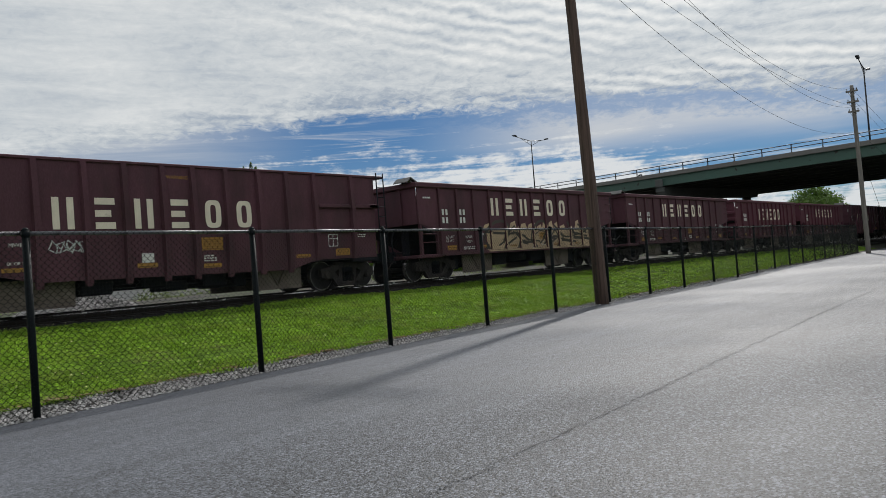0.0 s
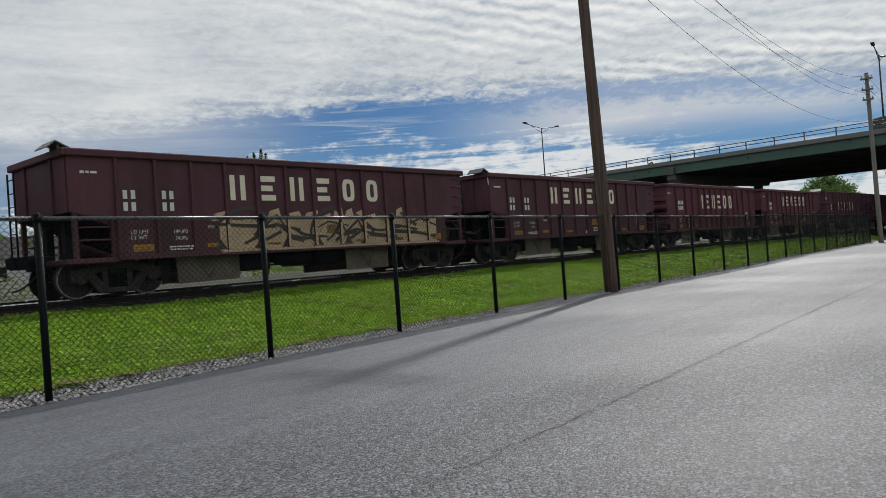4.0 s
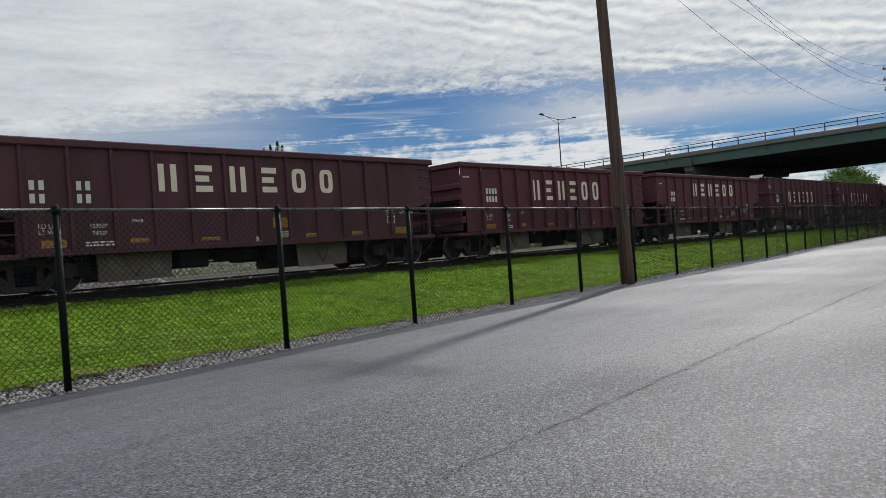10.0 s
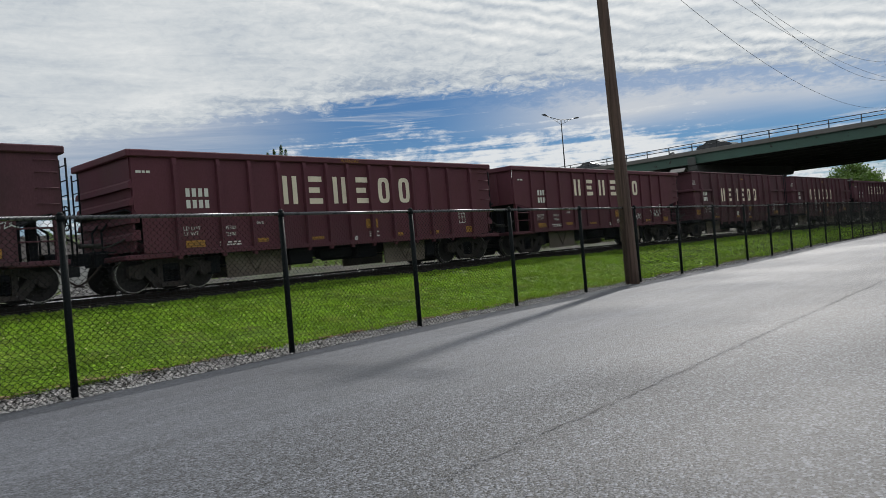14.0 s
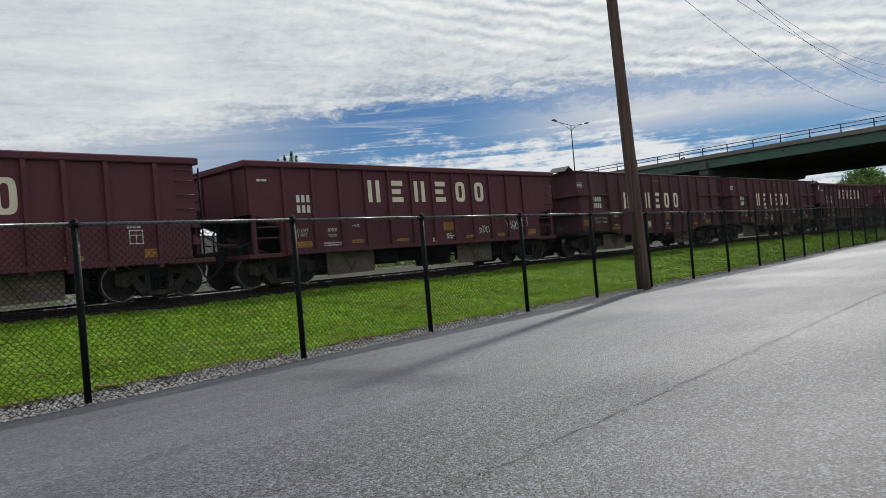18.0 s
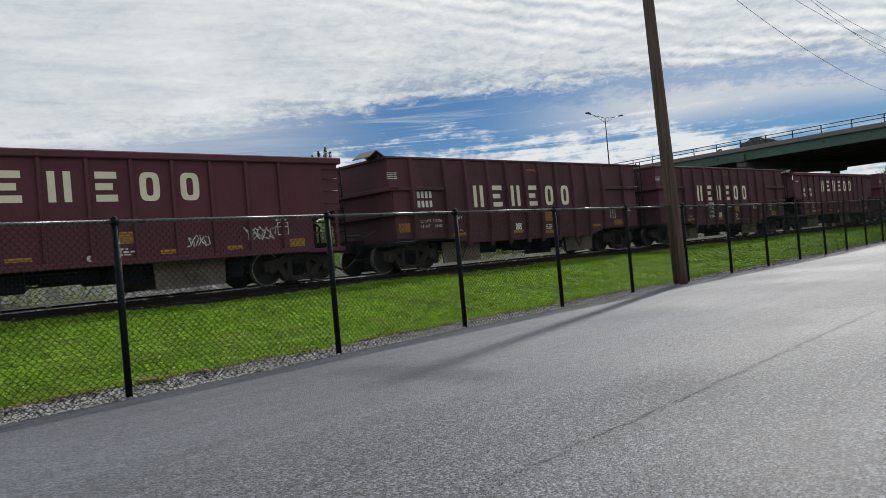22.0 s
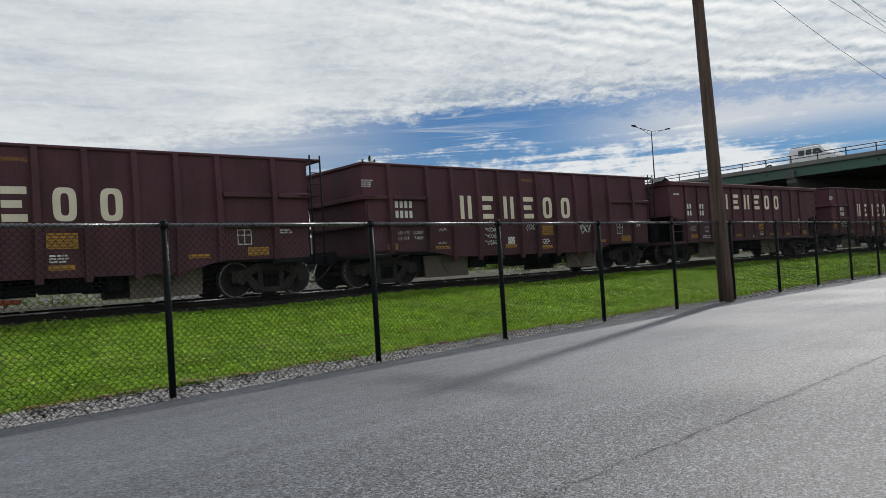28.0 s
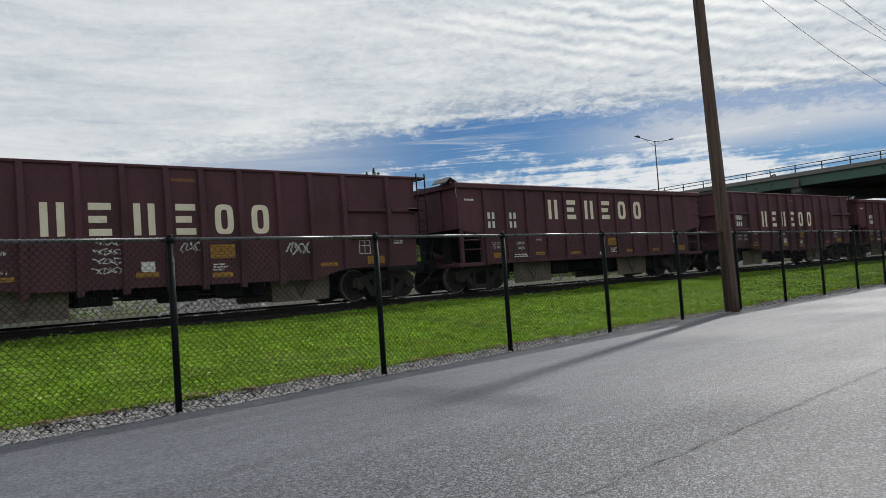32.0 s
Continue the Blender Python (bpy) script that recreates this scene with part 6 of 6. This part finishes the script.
for k in range(10):
    rr = random.Random(60 + k)
    tree("tree", -16 + 4.6 * k + rr.uniform(-1, 1), 63 + rr.uniform(-2, 3), rr.uniform(4.6, 6.0), rr.uniform(2.4, 3.0), 60 + k, M["leaf2"] if k % 3 else M["leaf"], clumps=85, leaves=24, leaf=0.2)


def shrub(x, y, w, h, seed, mat):
    rnd = random.Random(seed)
    t = thing("shrub", "low weedy green shrub behind the track", "shrub", Matrix.Translation((x, y, 0.62 + 0.3 * max(0, 1 - abs(y - yface(x) - 7.5) / 2.5))), group="shrubs behind the track")
    g = Geo()
    for i in range(14):
        a = rnd.uniform(0, 6.28)
        g.tube((0.1 * math.cos(a), 0.1 * math.sin(a), -0.1), (w * 0.4 * math.cos(a), w * 0.3 * math.sin(a), h * rnd.uniform(0.5, 0.95)), 0.012, 0.004, 5)
    part("stems", g, M["bark"], t)
    g = Geo()
    v, f = [], []
    for i in range(420):
        a, r = rnd.uniform(0, 6.28), math.sqrt(rnd.random())
        p = Vector((w * 0.5 * r * math.cos(a), w * 0.4 * r * math.sin(a), h * rnd.uniform(0.08, 1.0) * (1 - 0.5 * r * r)))
        u = Vector((rnd.gauss(0, 1), rnd.gauss(0, 1), rnd.gauss(0, 1))).normalized()
        q = u.orthogonal().normalized()
        s = rnd.uniform(0.04, 0.09)
        k = len(v)
        v += [p - u * s, p + q * s * 0.5, p + u * s, p - q * s * 0.5]
        f.append((k, k + 1, k + 2, k + 3))
    part("foliage", g.add(v, f), mat, t)


for k, (x, y, w, h) in enumerate(((19.6, 24.6, 2.6, 1.2), (21.6, 24.9, 2.4, 1.0), (14.6, 24.6, 1.8, 0.8), (22.5, 23.8, 2.4, 0.8), (27.0, 23.2, 2.6, 1.0), (33.0, 23.0, 2.4, 0.9), (40.0, 22.5, 2.6, 1.0), (2.0, 25.5, 2.2, 1.0), (6.5, 24.2, 2.2, 0.9), (9.0, 25.4, 2.6, 1.1), (17.0, 25.0, 2.4, 1.0), (24.6, 24.4, 2.6, 1.1), (30.0, 24.0, 2.6, 1.0), (36.5, 23.4, 2.4, 1.1), (44.0, 22.6, 2.8, 1.2), (49.0, 22.0, 2.6, 1.1), (-2.5, 25.8, 2.4, 1.0), (54.0, 22.0, 2.6, 1.2))):
    shrub(x, y, w, h, 40 + k, M["leaf2"])


def stones(name, spots, r0, r1, mat, label, category, seed):
    """Loose crushed stones, each a small lopsided octahedron."""
    rnd = random.Random(seed)
    v, f = [], []
    for x, y, z in spots:
        r = rnd.uniform(r0, r1)
        a = rnd.uniform(0, 1.57)
        k = len(v)
        for i in range(4):
            q = r * rnd.uniform(0.7, 1.2)
            v.append((x + q * math.cos(a + 1.57 * i), y + q * math.sin(a + 1.57 * i), z + r * rnd.uniform(-0.2, 0.3)))
        v.append((x + rnd.uniform(-0.3, 0.3) * r, y + rnd.uniform(-0.3, 0.3) * r, z + r * rnd.uniform(0.6, 0.9)))
        v.append((x, y, z - r * 0.5))
        f += [(k, k + 1, k + 4), (k + 1, k + 2, k + 4), (k + 2, k + 3, k + 4), (k + 3, k, k + 4), (k + 1, k, k + 5), (k + 2, k + 1, k + 5), (k + 3, k + 2, k + 5), (k, k + 3, k + 5)]
    return solid(name, Geo().add(v, f), mat, label, category, "stuff")


def loose_stone():
    rnd = random.Random(9)
    pts = []
    for i in range(25000):
        x = -3 + 44 * rnd.random() ** 1.5
        u = rnd.random() ** 1.15
        far = 9.50 + 0.11 * math.sin(2.3 * x) + 0.07 * math.sin(7.7 * x) - 0.14 * max(0, math.sin(0.9 * x + 2)) ** 3
        pts.append((x, edge(x) - 0.02 * rnd.random() + (far - edge(x)) * u, rise(x) + dip(x) * (1 - u) + 0.004 + 0.06 * max(0, u - 0.3)))
    stones("strip_gravel", pts, 0.012, 0.032, M["stone"], "loose pale gravel under the fence", "gravel", 1)
    pts = []
    for i in range(14000):
        x = -4 + 64 * rnd.random() ** 1.4
        d = rnd.uniform(2.0, 4.1)
        pts.append((x, far_y(x, d), 0.78 - max(0, d - 2.95) * 0.2))
    stones("far_ballast", pts, 0.025, 0.05, M["pale_ballast"], "pale crushed ballast on the far side of the track", "ballast", 4)
    # near-side stones, coloured far darker than the sunlit ones for the train's shade
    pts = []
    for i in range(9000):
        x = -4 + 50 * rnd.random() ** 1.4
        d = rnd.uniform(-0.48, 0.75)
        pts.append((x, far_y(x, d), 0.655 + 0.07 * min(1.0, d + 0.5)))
    stones("track_ballast", pts, 0.018, 0.036, M["stone2"], "loose crushed ballast beside the rails, darkened for the train shade", "ballast", 2)
    pts = []
    for i in range(5200):
        a, r = rnd.uniform(0, 6.283), math.sqrt(rnd.random())
        pts.append((10.8 + 2.3 * r * math.cos(a), 22.6 + 1.3 * r * math.sin(a), 0.6 + 0.85 * (1 - r) ** 0.8 + 0.06 * math.sin(5 * a)))
    stones("gravel_pile", pts, 0.03, 0.06, M["stone"], "heap of grey crushed stone behind the track", "gravel pile", 3)


loose_stone()


def lawn():
    """Blades and flowers on the grass bank."""
    rnd = random.Random(5)
    v, f = [], []
    def tuft(x, y):
        """Uneven growth, from bare to thick, over hand-wide and pace-wide patches."""
        s = math.sin(9.1 * x + 3.7 * y) * math.sin(8.3 * y - 2.9 * x + 1.1) + 0.8 * math.sin(21 * x - 11 * y + 0.5) * math.sin(17 * y + 13 * x)
        s += 0.9 * math.sin(2.2 * x + 1.3 * y) * math.sin(1.9 * y - 1.1 * x + 2)
        return max(0.0, min(1.0, 0.5 + 0.34 * s))

    for i in range(330000):
        x = -3 + 62 * rnd.random() ** 1.6
        u = rnd.random()
        y, z = grass_y(x, u), grass_top(x, u)
        if u < 0.06:
            y -= rnd.uniform(0, 0.24) * (0.5 + 0.5 * math.sin(1.7 * x) * math.sin(0.63 * x + 1))
        g = tuft(x, y)
        if rnd.random() > 0.25 + g:
            continue
        near = 1 + 0.045 * max(0, x)
        h = rnd.uniform(0.018, 0.05) * (0.5 + 1.1 * g) * (1 + 0.5 * (u < 0.04)) * (1 + 0.02 * max(0, x))
        w = rnd.uniform(0.004, 0.009) * near
        a, l = rnd.uniform(0, 6.283), rnd.uniform(0, 0.05)
        dx, dy = w * math.cos(a), w * math.sin(a)
        k = len(v)
        lx, ly = rnd.uniform(-l, l), rnd.uniform(-l, l)
        v += [(x - dx, y - dy, z - 0.01), (x + dx, y + dy, z - 0.01), (x + lx, y + ly, z + h)]
        f.append((k, k + 1, k + 2))
    # broad clover leaves between the blades
    for i in range(130000):
        x = -3 + 50 * rnd.random() ** 1.5
        u = rnd.random()
        y, z = grass_y(x, u), grass_top(x, u)
        g = tuft(x * 0.7, y * 0.7)
        if rnd.random() > 0.1 + g:
            continue
        z += rnd.uniform(0.015, 0.055) * (0.4 + g)
        s = rnd.uniform(0.011, 0.024) * (1 + 0.03 * max(0, x))
        a, t = rnd.uniform(0, 6.283), rnd.uniform(-0.5, 0.5)
        ca, sa = s * math.cos(a), s * math.sin(a)
        k = len(v)
        v += [(x - ca, y - sa, z - s * t), (x + sa, y - ca, z + s * t), (x + ca, y + sa, z + s * t), (x - sa, y + ca, z - s * t)]
        f.append((k, k + 1, k + 2, k + 3))
    solid("grass_blades", Geo().add(v, f), M["grass"], "short green grass blades and clover on the bank", "grass", "stuff")
    v, f = [], []
    for i in range(5200):
        x = -3 + 40 * rnd.random() ** 1.5
        x += 0.35 * math.sin(5.1 * x) * math.sin(1.7 * x)          # they gather in drifts
        y, z = 9.40 + 0.08 * math.sin(2.3 * x) + rnd.gauss(0, 0.07), rise(x) + 0.065
        s, a = rnd.uniform(0.012, 0.04), rnd.uniform(0, 6.283)
        ca, sa = s * math.cos(a), s * math.sin(a)
        k = len(v)
        v += [(x - ca, y - sa, z), (x + 0.5 * sa, y - 0.5 * ca, z + s * 0.5), (x + ca, y + sa, z + 0.01), (x - 0.5 * sa, y + 0.5 * ca, z + s * 0.3)]
        f.append((k, k + 1, k + 2, k + 3))
    solid("dry_leaves", Geo().add(v, f), M["dryleaf"], "fallen dry brown leaves along the fence foot", "leaves", "stuff")
    v, f = [], []
    for i in range(420):
        x = -2 + 40 * rnd.random() ** 1.5
        u = rnd.random()
        y, z = grass_y(x, u), grass_top(x, u) + rnd.uniform(0.06, 0.1)
        s = rnd.uniform(0.012, 0.022)
        k = len(v)
        v += [(x - s, y, z), (x, y - s, z), (x + s, y, z), (x, y + s, z), (x, y, z + s * 0.8)]
        f += [(k, k + 1, k + 4), (k + 1, k + 2, k + 4), (k + 2, k + 3, k + 4), (k + 3, k, k + 4)]
    solid("dandelions", Geo().add(v, f), M["flower"], "scattered pale dandelion heads in the grass", "flowers", "stuff")


lawn()


# ---------------- beyond the track ----------------
def shed(name, x0, x1, y, d, zw, zr, wall, roof, label, hip=2.0):
    s = thing(name, label, "building", Matrix.Translation((0, 0, 0.6)))
    part("wall", Geo().box(x0, y, 0, x1, y + d, zw), wall, s)
    o = 0.35
    v = [(x0 - o, y - o, zw), (x1 + o, y - o, zw), (x1 + o, y + d + o, zw), (x0 - o, y + d + o, zw), (x0 + hip, y + d / 2, zr), (x1 - hip, y + d / 2, zr)]
    part("roof", Geo().add(v, [(0, 1, 5, 4), (1, 2, 5), (2, 3, 4, 5), (3, 0, 4), (0, 3, 2, 1)]), roof, s)
    n = max(2, int((x1 - x0) / 3))
    for i in range(n):
        x = x0 + (i + 0.5) * (x1 - x0) / n
        w = part("window", Geo().box(x - 0.5, y - 0.03, zw * 0.4, x + 0.5, y + 0.02, zw * 0.8), M["glass"], s)
        part("frame", Geo().box(x - 0.58, y - 0.05, zw * 0.4 - 0.08, x + 0.58, y - 0.01, zw * 0.4), M["clad"], w)
        part("lintel", Geo().box(x - 0.58, y - 0.05, zw * 0.8, x + 0.58, y - 0.01, zw * 0.8 + 0.08), M["clad"], w)
    return s


shed("warehouse", 20.8, 44, 58, 9, 2.7, 4.6, M["clad"], M["shingle"], "long pale shed with a grey shingled hipped roof")
shed("house", 12.6, 16.4, 48.5, 6, 2.0, 3.7, M["clad"], M["shingle"], "small white house with a grey roof", 0.6)
shed("house", 8.8, 11.9, 52, 6, 2.6, 3.9, M["clad"], M["roofred"], "small white house with a red roof", 0.6)


def barrier():
    b = thing("orange_barrier", "long low faded-orange board barrier behind the track", "barrier", Matrix.Translation((0, 0, 0.62)))
    for z in (0.42, 0.66):
        part("board", Geo().box(-2, 23.98, z, 5.6, 24.02, z + 0.14, 0.01), M["orange"], b)
    for i in range(5):
        x = -1.8 + i * 1.75
        part("post", Geo().box(x - 0.04, 24.02, -0.1, x + 0.04, 24.1, 0.95), M["greywood"], b)


barrier()


def motions():
    """The rolling train, its wheels, and the traffic on the overpass."""
    for car, left in CARS:
        rows = []
        for t in (0, 8, 16, 24, 32):
            rows.append((t, on_track((left - V_TRAIN * t - 10) / TD.x + L2, 0, RIDE)))
        walk(car, rows)
    rate = math.degrees(V_TRAIN / TD.x / WHEEL_R)
    for car, left in CARS:
        for ob in car.children_recursive:
            if ob.name.split(".")[0] == "wheelset":
                x, y, z = ob.location
                walk(ob, [(k * 0.2, pose(x, y, z, 0, -(rate * k * 0.2) % 360, 0)) for k in range(161)])
    for ob, s, t in TRAFFIC:
        rows = []
        for k in range(5):
            tt = 8 * k
            u = s - 28.0 * (tt - t)
            rows.append((tt, BM @ pose(u + 0.9, -5.0, 10.06 + (u + 0.9) * GRADE, 0, 0, 180)))
        walk(ob, rows)


motions()
